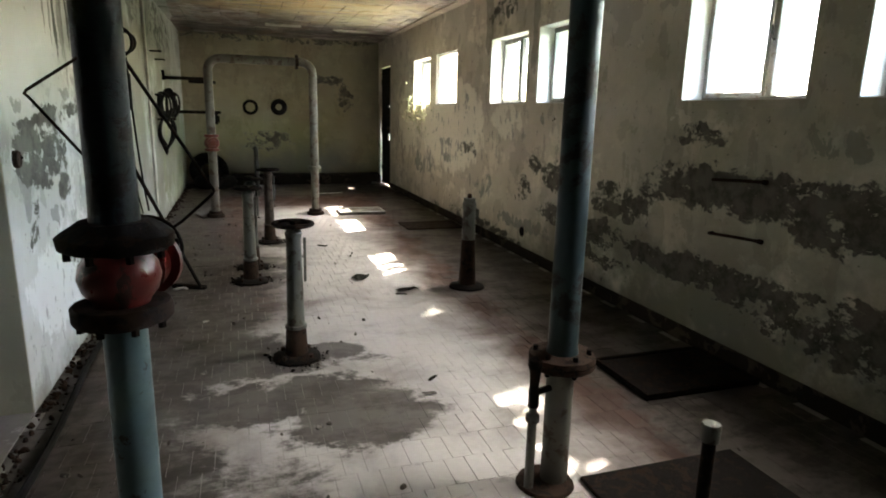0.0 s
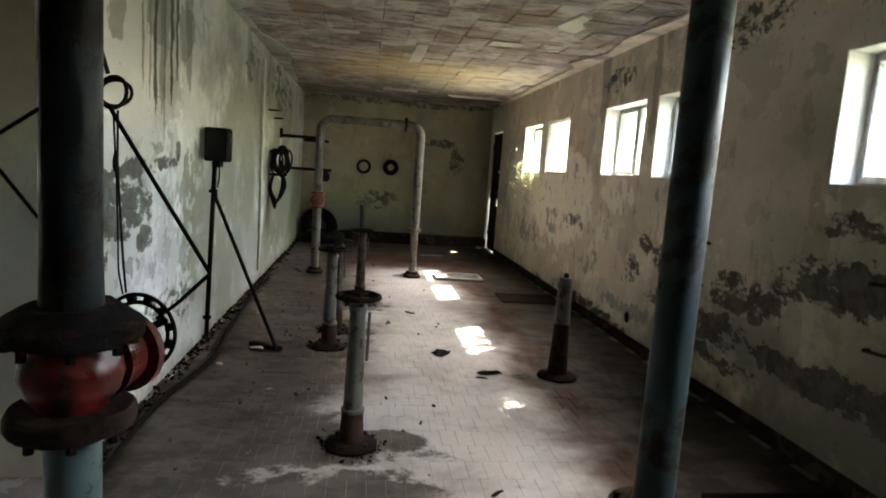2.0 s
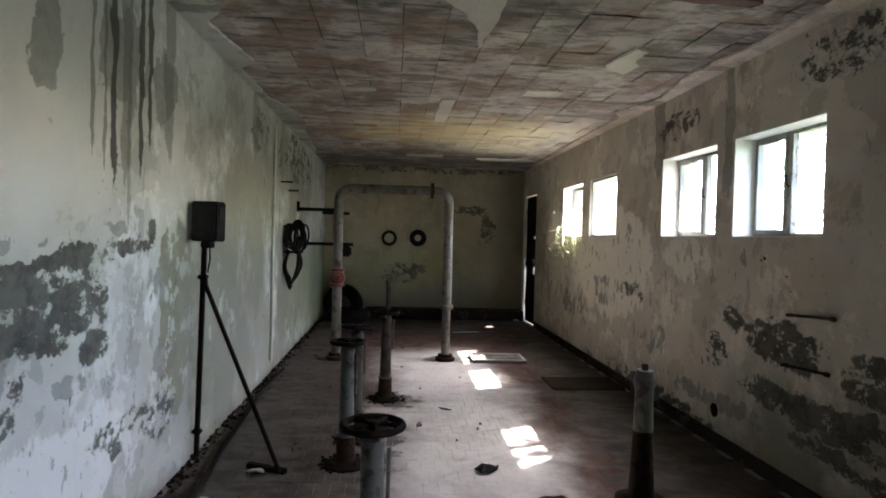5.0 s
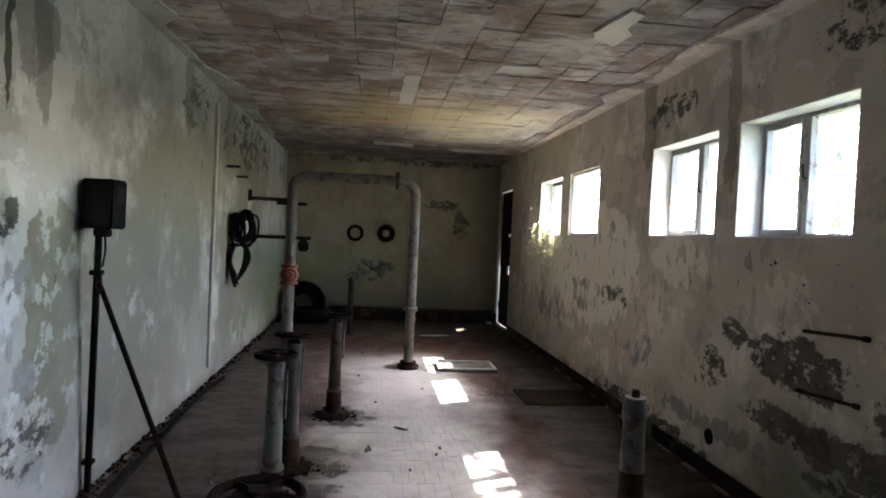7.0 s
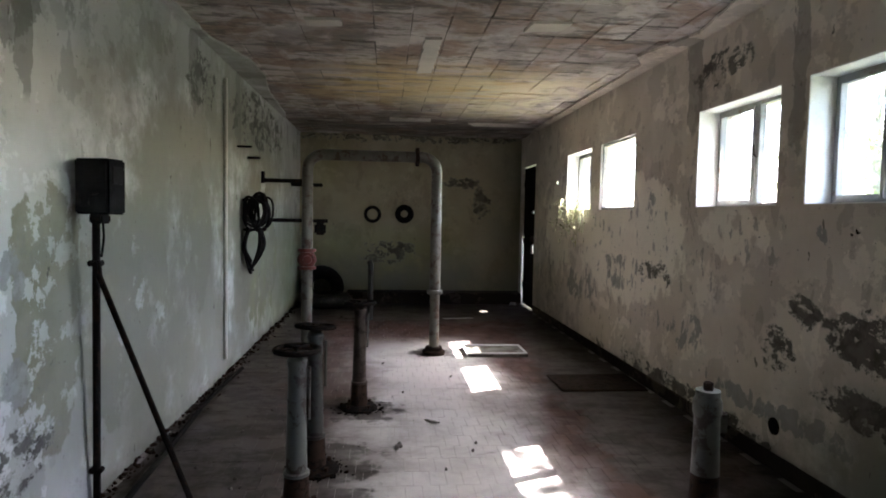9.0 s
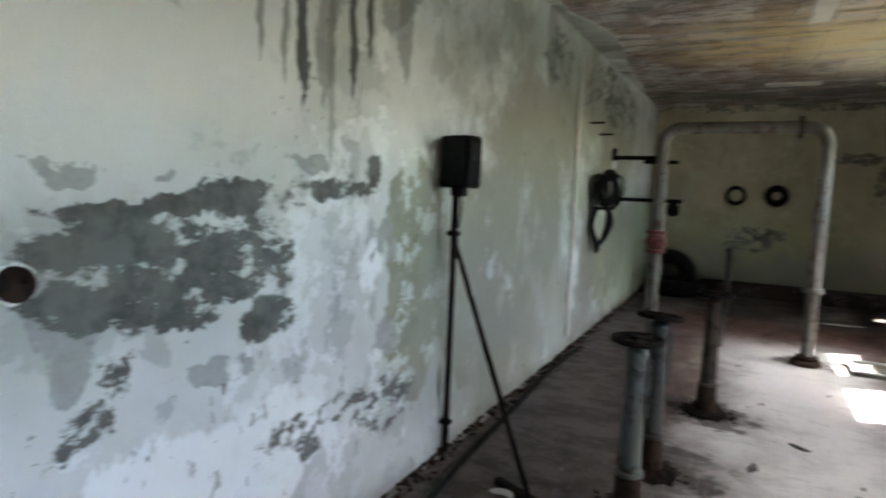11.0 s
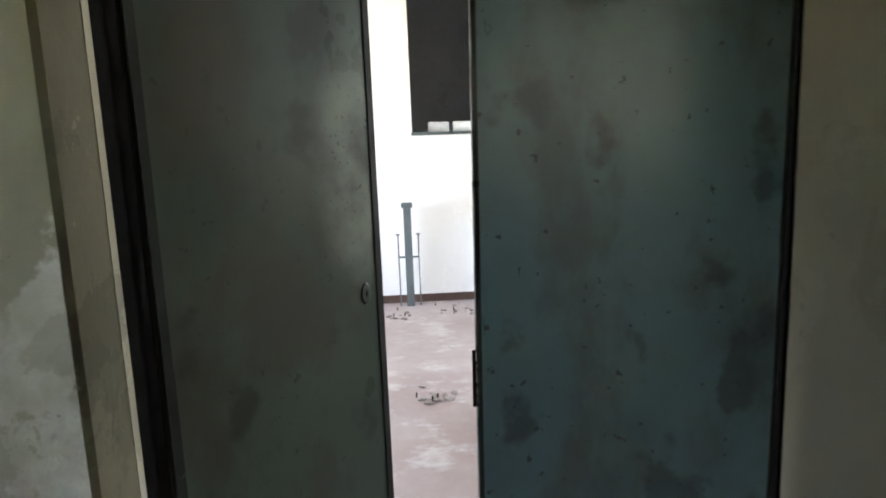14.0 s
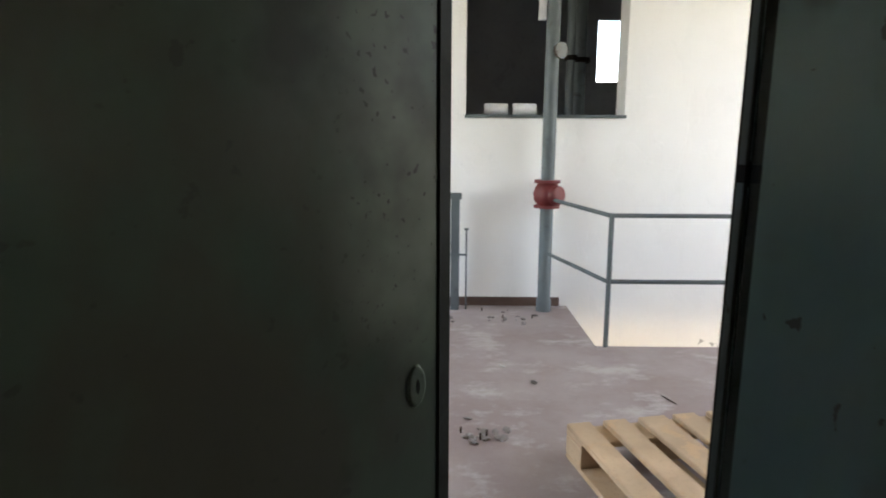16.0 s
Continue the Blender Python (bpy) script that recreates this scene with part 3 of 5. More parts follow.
def arc(c, r, a0, a1, plane="xz", steps=8):
    out = []
    for k in range(steps + 1):
        a = radians(a0 + (a1 - a0) * k / steps)
        i, j = r * math.cos(a), r * math.sin(a)
        out.append(Vector(c) + {"xz": Vector((i, 0, j)), "xy": Vector((i, j, 0)), "yz": Vector((0, i, j))}[plane])
    return out


def box(bm, lo, hi, bevel=0.0, m=None):
    ret = bmesh.ops.create_cube(bm, size=1.0)
    vs = ret["verts"]
    lo, hi = Vector(lo), Vector(hi)
    for v in vs:
        v.co = Vector([(lo[i] + hi[i]) / 2 + v.co[i] * (hi[i] - lo[i]) for i in range(3)])
    if m is not None:
        bmesh.ops.transform(bm, matrix=m, verts=vs)
    if bevel:
        es = list({e for v in vs for e in v.link_edges})
        bmesh.ops.bevel(bm, geom=es, offset=bevel, segments=2, affect="EDGES", clamp_overlap=True)
    return bm


def part(name, bm, material, parent=None, label="", smooth=False):
    me = bpy.data.meshes.new(name)
    bmesh.ops.recalc_face_normals(bm, faces=bm.faces)
    bm.to_mesh(me)
    bm.free()
    if smooth:
        me.polygons.foreach_set("use_smooth", [True] * len(me.polygons))
        me.set_sharp_from_angle(angle=radians(38))
    me.materials.append(material)
    ob = new(name, me)
    if parent is not None:
        ob.parent = parent
        ob.matrix_parent_inverse = parent.matrix_basis.inverted()
    if label:
        tagged(ob, label=label)
    return ob


def thing(name, at, label, category, group="", kind=""):
    ob = new(name)
    ob.empty_display_size = 0.05
    ob.matrix_basis = Matrix.Translation(at)
    return tagged(ob, label, category, group, kind)


def B():
    return bmesh.new()


def rough_up(bm, amp, scale=12.0):
    for v in bm.verts:
        v.co += noise.noise_vector(v.co * scale) * amp
    return bm

# ---- hall structure ----
def wall_with_holes(name, axis, pos, thick, u0, u1, z0, z1, holes, material, label):
    """A wall along y (axis 'x') or x (axis 'y') with rectangular openings (u0, u1, z0, z1) cut through."""
    us = sorted({u0, u1, *[h[0] for h in holes], *[h[1] for h in holes]})
    zs = sorted({z0, z1, *[h[2] for h in holes], *[h[3] for h in holes]})
    bm = B()
    def inside(u, z):
        return any(h[0] < u < h[1] and h[2] < z < h[3] for h in holes)
    cache = {}
    def vert(d, u, z):
        key = (d, round(u, 5), round(z, 5))
        if key not in cache:
            w = pos + d
            cache[key] = bm.verts.new((w, u, z) if axis == "x" else (u, w, z))
        return cache[key]
    solid = {(i, j): not inside((us[i] + us[i + 1]) / 2, (zs[j] + zs[j + 1]) / 2) for i in range(len(us) - 1) for j in range(len(zs) - 1)}
    for (i, j), s in solid.items():
        if not s:
            continue
        a, b, c, d = us[i], us[i + 1], zs[j], zs[j + 1]
        for w in (0, thick):
            bm.faces.new([vert(w, *q) for q in ((a, c), (b, c), (b, d), (a, d))])
        for (di, dj), (p, q) in {(-1, 0): ((a, c), (a, d)), (1, 0): ((b, c), (b, d)), (0, -1): ((a, c), (b, c)), (0, 1): ((a, d), (b, d))}.items():
            if not solid.get((i + di, j + dj), False):
                bm.faces.new((vert(0, *p), vert(0, *q), vert(thick, *q), vert(thick, *p)))
    return tagged(part(name, bm, material), label, "wall", kind="structure")


FAR_DOOR = (11.42, 12.2, 0.0, 2.05)
wall_with_holes("wall_east", "x", XR, WALL, YN - WALL, YF + WALL, -0.12, H + 0.15, [(a, b, SILL, HEAD) for a, b in WINDOWS] + [FAR_DOOR], M["wall_right"], "stained warm grey plaster wall, dark mould bands, light and shade painted in")
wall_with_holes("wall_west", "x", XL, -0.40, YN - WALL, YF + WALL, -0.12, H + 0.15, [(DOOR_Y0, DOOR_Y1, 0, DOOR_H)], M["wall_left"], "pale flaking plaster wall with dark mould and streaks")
wall_with_holes("wall_north", "y", YF, WALL, XL, XR, -0.12, H + 0.15, [], M["wall_far"], "yellowish stained plaster end wall")
wall_with_holes("wall_south", "y", YN, -WALL, XL, XR, -0.12, H + 0.15, [], M["wall_near"], "plain stained plaster wall closing the hall")

bm = B()
box(bm, (XL - 0.0, YN, -0.12), (XR, YF, -0.0045))
floor = tagged(part("floor", bm, M["grout"]), "worn dusty red floor tiles, dark dirt, shade painted in by the windows", "floor", kind="structure")


def ceiling():
    """Flat hollow-block ceiling, each block slightly out of line, with scraps of plaster left on it."""
    rnd = random.Random(5)
    vs, fs = [], []
    def add(x0, x1, y0, y1, z, t):
        k = len(vs)
        j = lambda: rnd.uniform(-0.004, 0.004)
        for zz in (z, z + t):
            vs.extend([(x0 + j(), y0 + j(), zz + j()), (x1 + j(), y0 + j(), zz + j()), (x1 + j(), y1 + j(), zz + j()), (x0 + j(), y1 + j(), zz + j())])
        fs.extend([(k, k + 1, k + 2, k + 3), (k + 7, k + 6, k + 5, k + 4), (k, k + 4, k + 5, k + 1), (k + 1, k + 5, k + 6, k + 2), (k + 2, k + 6, k + 7, k + 3), (k + 3, k + 7, k + 4, k)])
    vs.extend([(XL, YN, H + 0.03), (XR, YN, H + 0.03), (XR, YF, H + 0.03), (XL, YF, H + 0.03), (XL - 0.4, YN - 0.4, H + 0.2), (XR + 0.4, YN - 0.4, H + 0.2), (XR + 0.4, YF + 0.4, H + 0.2), (XL - 0.4, YF + 0.4, H + 0.2)])
    fs.extend([(0, 1, 2, 3), (4, 5, 6, 7), (0, 1, 5, 4), (1, 2, 6, 5), (2, 3, 7, 6), (3, 0, 4, 7)])
    y = YN
    while y < YF - 0.01:
        y1 = min(YF, y + 0.31)
        x = XL
        while x < XR - 0.01:
            x1 = min(XR, x + 0.238)
            gx, gy = rnd.choice((0.0015, 0.0025, 0.004)), rnd.choice((0.002, 0.003, 0.004))
            if rnd.random() < 0.03:
                gx, gy = 0.008, 0.012
            add(x + gx, x1 - gx, y + gy, y1 - gy, H + rnd.uniform(-0.003, 0.004), 0.012)
            x = x1
        y = y1
    me = bpy.data.meshes.new("ceiling")
    me.from_pydata(vs, [], fs)
    me.materials.append(M["block"])
    me.materials.append(M["joint"])
    for k in range(6):
        me.polygons[k].material_index = 1
    return tagged(new("ceiling", me), "grey and rust-stained hollow block ceiling, bounced light painted in, plaster fallen off", "ceiling", kind="structure")


ceiling()

# added strip for the black edge where window wall and floor meet
bm = rough_up(box(B(), (XR - 0.010, YN, -0.004), (XR + 0.004, FAR_DOOR[0] - 0.02, 0.09), 0.003), 0.003, 4)
tagged(part("dark_strip_east", bm, M["foot_dark"]), "dark strip added along the foot of the window wall", "skirting", kind="structure")

# ---- ground outside ----
bm = B()
box(bm, (XR + WALL, -80, -0.3), (160, 90, -0.05))
tagged(part("ground", bm, M["grass"]), "grassy ground outside the windows", "ground", kind="structure")

# ---- windows of the hall ----
def hall_window(k, y0, y1):
    w = thing("window_%d" % k, (XR + 0.2, (y0 + y1) / 2, SILL), "steel casement window in a deep white reveal", "window", "hall windows", "structure")
    x = XR + (0.02 if k == 5 else 0.14)
    f = 0.026
    bm = B()
    for lo, hi in (((x, y0, SILL), (x + 0.04, y0 + f, HEAD)), ((x, y1 - f, SILL), (x + 0.04, y1, HEAD)), ((x, y0 + f, SILL), (x + 0.04, y1 - f, SILL + f)), ((x, y0 + f, HEAD - f), (x + 0.04, y1 - f, HEAD))):
        box(bm, lo, hi)
    part("window_frame", bm, M["steel_frame"], w)
    ym = y0 + (y1 - y0) * MULLIONS[k - 1]
    panes = ((y0 + f, y1 - f),)
    if k != 5:
        panes = ((y0 + f, ym - 0.02), (ym + 0.02, y1 - f))
        bm = box(B(), (x - 0.006, ym - 0.02, SILL + f), (x + 0.036, ym + 0.02, HEAD - f), 0.003)
        part("mullion", bm, M["steel_frame"], w)
        bm = B()
        for lo, hi in (((x - 0.012, ym + 0.024, SILL + f), (x + 0.014, ym + 0.046, HEAD - f)), ((x - 0.012, y1 - f - 0.024, SILL + f), (x + 0.014, y1 - f - 0.002, HEAD - f)), ((x - 0.012, ym + 0.046, SILL + f), (x + 0.014, y1 - f - 0.024, SILL + f + 0.022)), ((x - 0.012, ym + 0.046, HEAD - f - 0.022), (x + 0.014, y1 - f - 0.024, HEAD - f))):
            box(bm, lo, hi, 0.002)
        part("sash", bm, M["steel_frame"], w)
        bm = tube(B(), [(x - 0.006, ym, SILL + 0.30), (x - 0.022, ym, SILL + 0.305), (x - 0.026, ym + 0.004, SILL + 0.37)], 0.006, 6)
        part("window_latch", bm, M["iron"], w)
    for a, b in panes:
        bm = box(B(), (x + 0.016, a, SILL + f), (x + 0.02, b, HEAD - f))
        g = part("pane", bm, M["glass"], w)
        g.visible_shadow = False
    bm = B()
    t = 0.006
    for lo, hi in (((XR + 0.002, y0, SILL), (x, y0 + t, HEAD)), ((XR + 0.002, y1 - t, SILL), (x, y1, HEAD)), ((XR + 0.002, y0 + t, HEAD - t), (x, y1 - t, HEAD)), ((XR + 0.002, y0 + t, SILL), (x, y1 - t, SILL + t))):
        box(bm, lo, hi)
    part("window_sill", bm, M["reveal_white"], w)


for k, (a, b) in enumerate(WINDOWS):
    hall_window(k + 1, a, b)

# sky light falling in through each opening
for a, b in WINDOWS:
    sl_ = area("window_daylight", look((XR + 0.08, (a + b) / 2, 1.76), (1.25, (a + b) / 2, 0.0)), b - a - 0.08, 0.34, 0.24, (1.0, 0.985, 0.95))
    sl_.data.spread = radians(75)

# ---- double door to the next room ----
def door_leaf(name, hinge, free, z0, z1, material, label, lean=0.0, half=0.009):
    h, f = Vector((*hinge, 0)), Vector((*free, 0))
    d = (f - h)
    w = d.length
    m = Matrix.Translation(h) @ Matrix.Rotation(math.atan2(d.y, d.x), 4, "Z")
    th = thing(name, (hinge[0], hinge[1], z0), label, "door", "double door leaves")
    th["kind"] = "structure"
    bm = box(B(), (0, -half, z0), (w, half, z1), 0.002)
    m = m @ Matrix(((1, 0, -lean, lean * 2.2), (0, 1, 0, 0), (0, 0, 1, 0), (0, 0, 0, 1)))
    bmesh.ops.transform(bm, matrix=m, verts=bm.verts)
    part("door_panel", bm, material, th)
    for a, b in ((0.0, 2 * half), (w - 2 * half, w)):
        bm = rough_up(box(B(), (a, -half - 0.002, z0), (b, half + 0.002, z1), 0.002), 0.0015, 7)
        bmesh.ops.transform(bm, matrix=m, verts=bm.verts)
        part("edge_strip", bm, M["leaf_edge"], th)
    return th, m, w


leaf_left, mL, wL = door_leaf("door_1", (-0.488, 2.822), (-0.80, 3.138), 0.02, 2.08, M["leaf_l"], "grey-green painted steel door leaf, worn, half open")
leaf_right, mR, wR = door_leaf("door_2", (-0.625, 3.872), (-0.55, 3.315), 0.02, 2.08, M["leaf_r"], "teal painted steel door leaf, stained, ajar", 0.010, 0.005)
for w, m, side, thn in ((wL, mL, 1, leaf_left),):
    # the keyhole is a black plug, its dark inside given as colour
    for nm_, prof, sz_, mt in (("keyhole_plate", [(0, 0.0135), (0.0025, 0.0125), (0.003, 0.011)], 1.6, M["leaf_l"]), ("keyhole", [(0.0, 0.0028), (0.0034, 0.0028)], 2.6, M["black"])):
        bm = lathe(B(), (w - 0.045, -0.009, 1.025), (0, -1, 0), prof, 20)
        bmesh.ops.scale(bm, vec=(0.85, 1, sz_), verts=bm.verts, space=Matrix.Translation((-(w - 0.045), 0, -1.025)))
        bmesh.ops.transform(bm, matrix=m, verts=bm.verts)
        plate = part(nm_, bm, mt, thn if nm_ == "keyhole_plate" else plate)
bm = B()
for lo, hi in (((-0.68, DOOR_Y0 - 0.0, 0), (-0.4235, DOOR_Y0 + 0.008, DOOR_H)), ((-0.69, DOOR_Y1 - 0.014, 0), (-0.622, DOOR_Y1, DOOR_H)), ((-0.68, DOOR_Y0 + 0.012, DOOR_H - 0.035), (-0.58, DOOR_Y1 - 0.014, DOOR_H))):
    box(bm, lo, hi)
tagged(part("door_frame", bm, M["frame_dark"]), "dark steel door frame, blackened as an unlit gap, chipped paint", "door frame", kind="structure")
bm = B()
tagged(part("trim_south", box(B(), (-0.405, DOOR_Y0 - 0.001, 0), (XL - 0.002, DOOR_Y0 + 0.012, DOOR_H - 0.008)), M["reveal_south"]), "dark olive plaster lining of the door opening", "door lining", kind="structure")
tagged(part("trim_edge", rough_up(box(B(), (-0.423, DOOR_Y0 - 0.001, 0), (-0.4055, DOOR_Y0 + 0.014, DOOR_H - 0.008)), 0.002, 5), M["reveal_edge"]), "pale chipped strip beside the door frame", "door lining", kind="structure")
for lo, hi in (((-0.622, DOOR_Y1 - 0.007, 0), (XL - 0.002, DOOR_Y1 + 0.001, DOOR_H)), ((-0.58, DOOR_Y0 + 0.005, DOOR_H - 0.006), (XL - 0.002, DOOR_Y1 - 0.005, DOOR_H + 0.001))):
    box(bm, lo, hi)
tagged(part("trim", bm, M["reveal"]), "brownish plaster lining of the door opening", "door lining", kind="structure")
bm = box(B(), (-0.72, DOOR_Y0, -0.1), (XL, DOOR_Y1, 0.004))
tagged(part("threshold", bm, M["concrete"]), "bare concrete door threshold", "threshold", kind="structure")

# ---- room behind the door ----
X2N = -0.71
PIT = (-4.93, -3.93, 4.08, 7.6)
bm = B()
box(bm, (X2, Y2A, -0.2), (X2N, PIT[2], 0.0))
box(bm, (PIT[1], PIT[2], -0.2), (X2N, Y2B, 0.0))
tagged(part("floor_room", bm, M["room_floor"]), "dusty reddish grey concrete floor of the bright room", "floor", kind="structure")
bm = box(B(), (X2, PIT[2] - 0.2, -2.2), (PIT[1], Y2B, -2.1))
tagged(part("floor_pit", bm, M["concrete"]), "concrete bottom of the stair pit", "floor", kind="structure")
OPEN2 = (3.26, 4.466, 1.487, 2.95)
wall_with_holes("wall_room_west", "x", X2, -0.25, Y2A, Y2B, -2.2, H2, [OPEN2], M["white_wall"], "clean white painted wall with an unglazed opening")
# the two side walls are unseen; their window openings are made up
wall_with_holes("wall_room_north", "y", Y2B, 0.25, X2, X2N, -2.2, H2, [(-4.3, -1.2, 0.9, 2.9)], M["white_wall"], "white painted wall, unseen, with an opening added for light")
wall_with_holes("wall_room_south", "y", Y2A, -0.25, X2, X2N, 0, H2, [(-4.3, -1.2, 0.9, 2.9)], M["white_wall"], "white painted wall, unseen, with an opening added for light")
wall_with_holes("wall_room_east", "x", X2N, 0.012, Y2A, Y2B, 0, H2, [(DOOR_Y0 - 0.02, DOOR_Y1 + 0.02, 0, DOOR_H)], M["white_wall"], "white painted wall round the double door")
bm = box(B(), (X2 - 0.25, Y2A - 0.25, H2), (X2N + 0.012, Y2B + 0.25, H2 + 0.15))
tagged(part("ceiling_room", bm, M["reveal_white"]), "white ceiling of the bright room", "ceiling", kind="structure")
bm = box(B(), (X2, Y2A, 0.0), (X2 + 0.018, PIT[2] - 0.06, 0.07), 0.003)
tagged(part("baseboard", bm, M["skirt"]), "brown painted skirting along the white wall", "skirting", kind="structure")
bm = box(B(), (PIT[0], PIT[2] - 0.04, -2.1), (PIT[1], PIT[2], -0.2))
tagged(part("wall_pit", bm, M["white_wall"]), "white wall of the stair pit", "wall", kind="structure")
# lamps added in the unseen openings to brighten the room
area("added_light_north", look((-2.75, Y2B + 0.1, 1.9), (-2.75, 3, 1.2)), 3.1, 2.0, 5.9, (1.0, 0.985, 0.95))
area("added_light_south", look((-2.75, Y2A - 0.1, 1.9), (-2.75, 3, 1.2)), 3.1, 2.0, 5.9, (1.0, 0.985, 0.95))

# ---- pipework of the hall ----
def bolts(thing_, c, r, n, z0, z1, material):
    for k in range(n):
        a = 2 * math.pi * (k + 0.5) / n
        bm = lathe(B(), (c[0] + r * math.cos(a), c[1] + r * math.sin(a), z0), (0, 0, 1), [(0, 0.009), (z1 - z0, 0.009)], 6)
        part("bolt", bm, material, thing_)


PL = (0.305, 2.56)
pipe = thing("valve_pipe", (*PL, 0), "teal painted upright pipe with a red cast valve", "pipe")
part("lower_pipe", lathe(B(), (*PL, 0), (0, 0, 1), [(0, 0.047), (0.82, 0.047)], 28), M["teal"], pipe, smooth=True)
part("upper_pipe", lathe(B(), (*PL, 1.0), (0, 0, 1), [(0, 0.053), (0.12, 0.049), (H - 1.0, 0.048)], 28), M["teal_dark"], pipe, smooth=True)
lower_flange = part("lower_flange", rough_up(lathe(B(), (*PL, 0.815), (0, 0, 1), [(0, 0.098), (0.008, 0.104), (0.032, 0.104), (0.04, 0.098)], 26), 0.004, 25), M["rust"], pipe, smooth=True)
upper_flange = part("upper_flange", rough_up(lathe(B(), (*PL, 0.98), (0, 0, 1), [(0, 0.11), (0.008, 0.117), (0.03, 0.117), (0.042, 0.10), (0.06, 0.075)], 26), 0.006, 30), M["iron"], pipe, smooth=True)
body = part("valve_body", lathe(B(), (*PL, 0.85), (0, 0, 1), [(0, 0.058), (0.012, 0.06), (0.035, 0.078), (0.065, 0.086), (0.095, 0.08), (0.12, 0.06), (0.132, 0.058)], 30), M["red"], pipe, "glossy red valve body with worn paint", smooth=True)
part("bonnet", lathe(B(), (PL[0] + 0.02, PL[1] + 0.06, 0.915), (0.25, 1, 0), [(0, 0.07), (0.06, 0.062), (0.065, 0.082), (0.085, 0.082), (0.09, 0.05), (0.13, 0.03)], 24), M["red"], pipe, smooth=True)
bolts(upper_flange, PL, 0.098, 8, 0.962, 0.995, M["iron"])
bolts(lower_flange, PL, 0.088, 8, 0.80, 0.83, M["iron"])
WH = Vector((0.335, 2.80, 0.925))
WAX = Vector((0.25, 1, 0)).normalized()


def handwheel(parent_, c, axis, r, material, spokes=4, tube_r=0.011):
    axis = Vector(axis).normalized()
    u = axis.orthogonal().normalized()
    v = axis.cross(u)
    bm = tube(B(), [Vector(c) + r * (math.cos(2 * math.pi * k / 28) * u + math.sin(2 * math.pi * k / 28) * v) for k in range(28)], tube_r, 8, True)
    w = part("wheel_rim", bm, material, parent_, smooth=True)
    part("hub", lathe(B(), Vector(c) - axis * 0.016, axis, [(0, 0.02), (0.032, 0.02)], 14), material, w, smooth=True)
    for k in range(spokes):
        a = 2 * math.pi * k / spokes + 0.3
        d = math.cos(a) * u + math.sin(a) * v
        part("spoke", tube(B(), [Vector(c) + d * 0.015, Vector(c) + d * r * 0.5 + axis * 0.006, Vector(c) + d * r], tube_r * 0.75, 6), material, w, smooth=True)
    return w


def slotted_wheel(parent_, c, axis, r):
    """Flat wheel whose rim is pierced by a row of slots, on three broad spokes."""
    axis = Vector(axis).normalized()
    u = axis.orthogonal().normalized()
    v = axis.cross(u)
    bm = B()
    for rr in (r + 0.008, r - 0.009):
        tube(bm, [Vector(c) + rr * (math.cos(2 * math.pi * k / 40) * u + math.sin(2 * math.pi * k / 40) * v) for k in range(40)], 0.0045, 8, True)
    w = part("wheel_rim", bm, M["iron"], parent_, smooth=True)
    for k in range(12):
        a = 2 * math.pi * k / 12
        d, e = math.cos(a) * u + math.sin(a) * v, -math.sin(a) * u + math.cos(a) * v
        part("rim_bridge", tube(B(), [Vector(c) + d * r - e * 0.008, Vector(c) + d * r + e * 0.008], 0.0085, 6), M["iron"], w, smooth=True)
    part("hub", lathe(B(), Vector(c) - axis * 0.016, axis, [(0, 0.02), (0.032, 0.02)], 14), M["iron"], w, smooth=True)
    for k in range(3):
        a = 2 * math.pi * k / 3 + 0.3
        d = math.cos(a) * u + math.sin(a) * v
        part("spoke", tube(B(), [Vector(c) + d * 0.012, Vector(c) + d * r * 0.5 + axis * 0.006, Vector(c) + d * (r - 0.008)], 0.009, 6), M["iron"], w, smooth=True)
    return w


slotted_wheel(pipe, WH, WAX, 0.075)
part("spindle", tube(B(), [WH - WAX * 0.14, WH + WAX * 0.03], 0.010, 8), M["iron"], pipe, smooth=True)

wire = thing("bent_rod", (0.393, 2.505, 0.95), "thin bent steel rod hooked on the valve pipe", "rod")
part("rod", tube(B(), [(0.330, 2.655, 1.395), (0.345, 2.65, 1.37), (0.424, 2.668, 1.23), (0.506, 2.690, 1.084), (0.500, 2.695, 1.075), (0.423, 2.765, 1.0), (0.358, 2.845, 0.945)], 0.0042, 7), M["iron"], wire, smooth=True)
loop = thing("cable_loop", (0.345, 2.66, 1.04), "black cable looped round the pipe, ends hanging", "cable")
RC = Vector((0.328, 2.676, 1.423))
for nm_, rx_, rz_, dy_, tr_ in (("coil", 0.024, 0.030, 0.0, 0.0038), ("coil_second", 0.029, 0.025, 0.012, 0.0032)):
    part(nm_, tube(B(), [RC + Vector((rx_ * math.cos(a), dy_ + 0.008 * math.sin(a), rz_ * math.sin(a))) for a in [2 * math.pi * j / 20 for j in range(20)]], tr_, 7, True), M["rubber"], loop, smooth=True)
part("coil_upper", tube(B(), [(0.318, 2.615, 1.53), (0.322, 2.64, 1.49), (0.325, 2.66, 1.455)], 0.004, 7), M["rubber"], loop, smooth=True)
part("knot", rough_up(lathe(B(), (0.340, 2.655, 1.275), (0, 0, 1), [(0, 0.002), (0.008, 0.005), (0.02, 0.0055), (0.03, 0.004), (0.04, 0.002)], 10), 0.001, 45), M["rubber"], loop, smooth=True)
part("hanging_end", tube(B(), [(0.338, 2.672, 1.39), (0.342, 2.66, 1.30), (0.347, 2.66, 1.20), (0.355, 2.655, 1.10), (0.362, 2.65, 1.045)], 0.0022, 6), M["rubber"], loop, smooth=True)
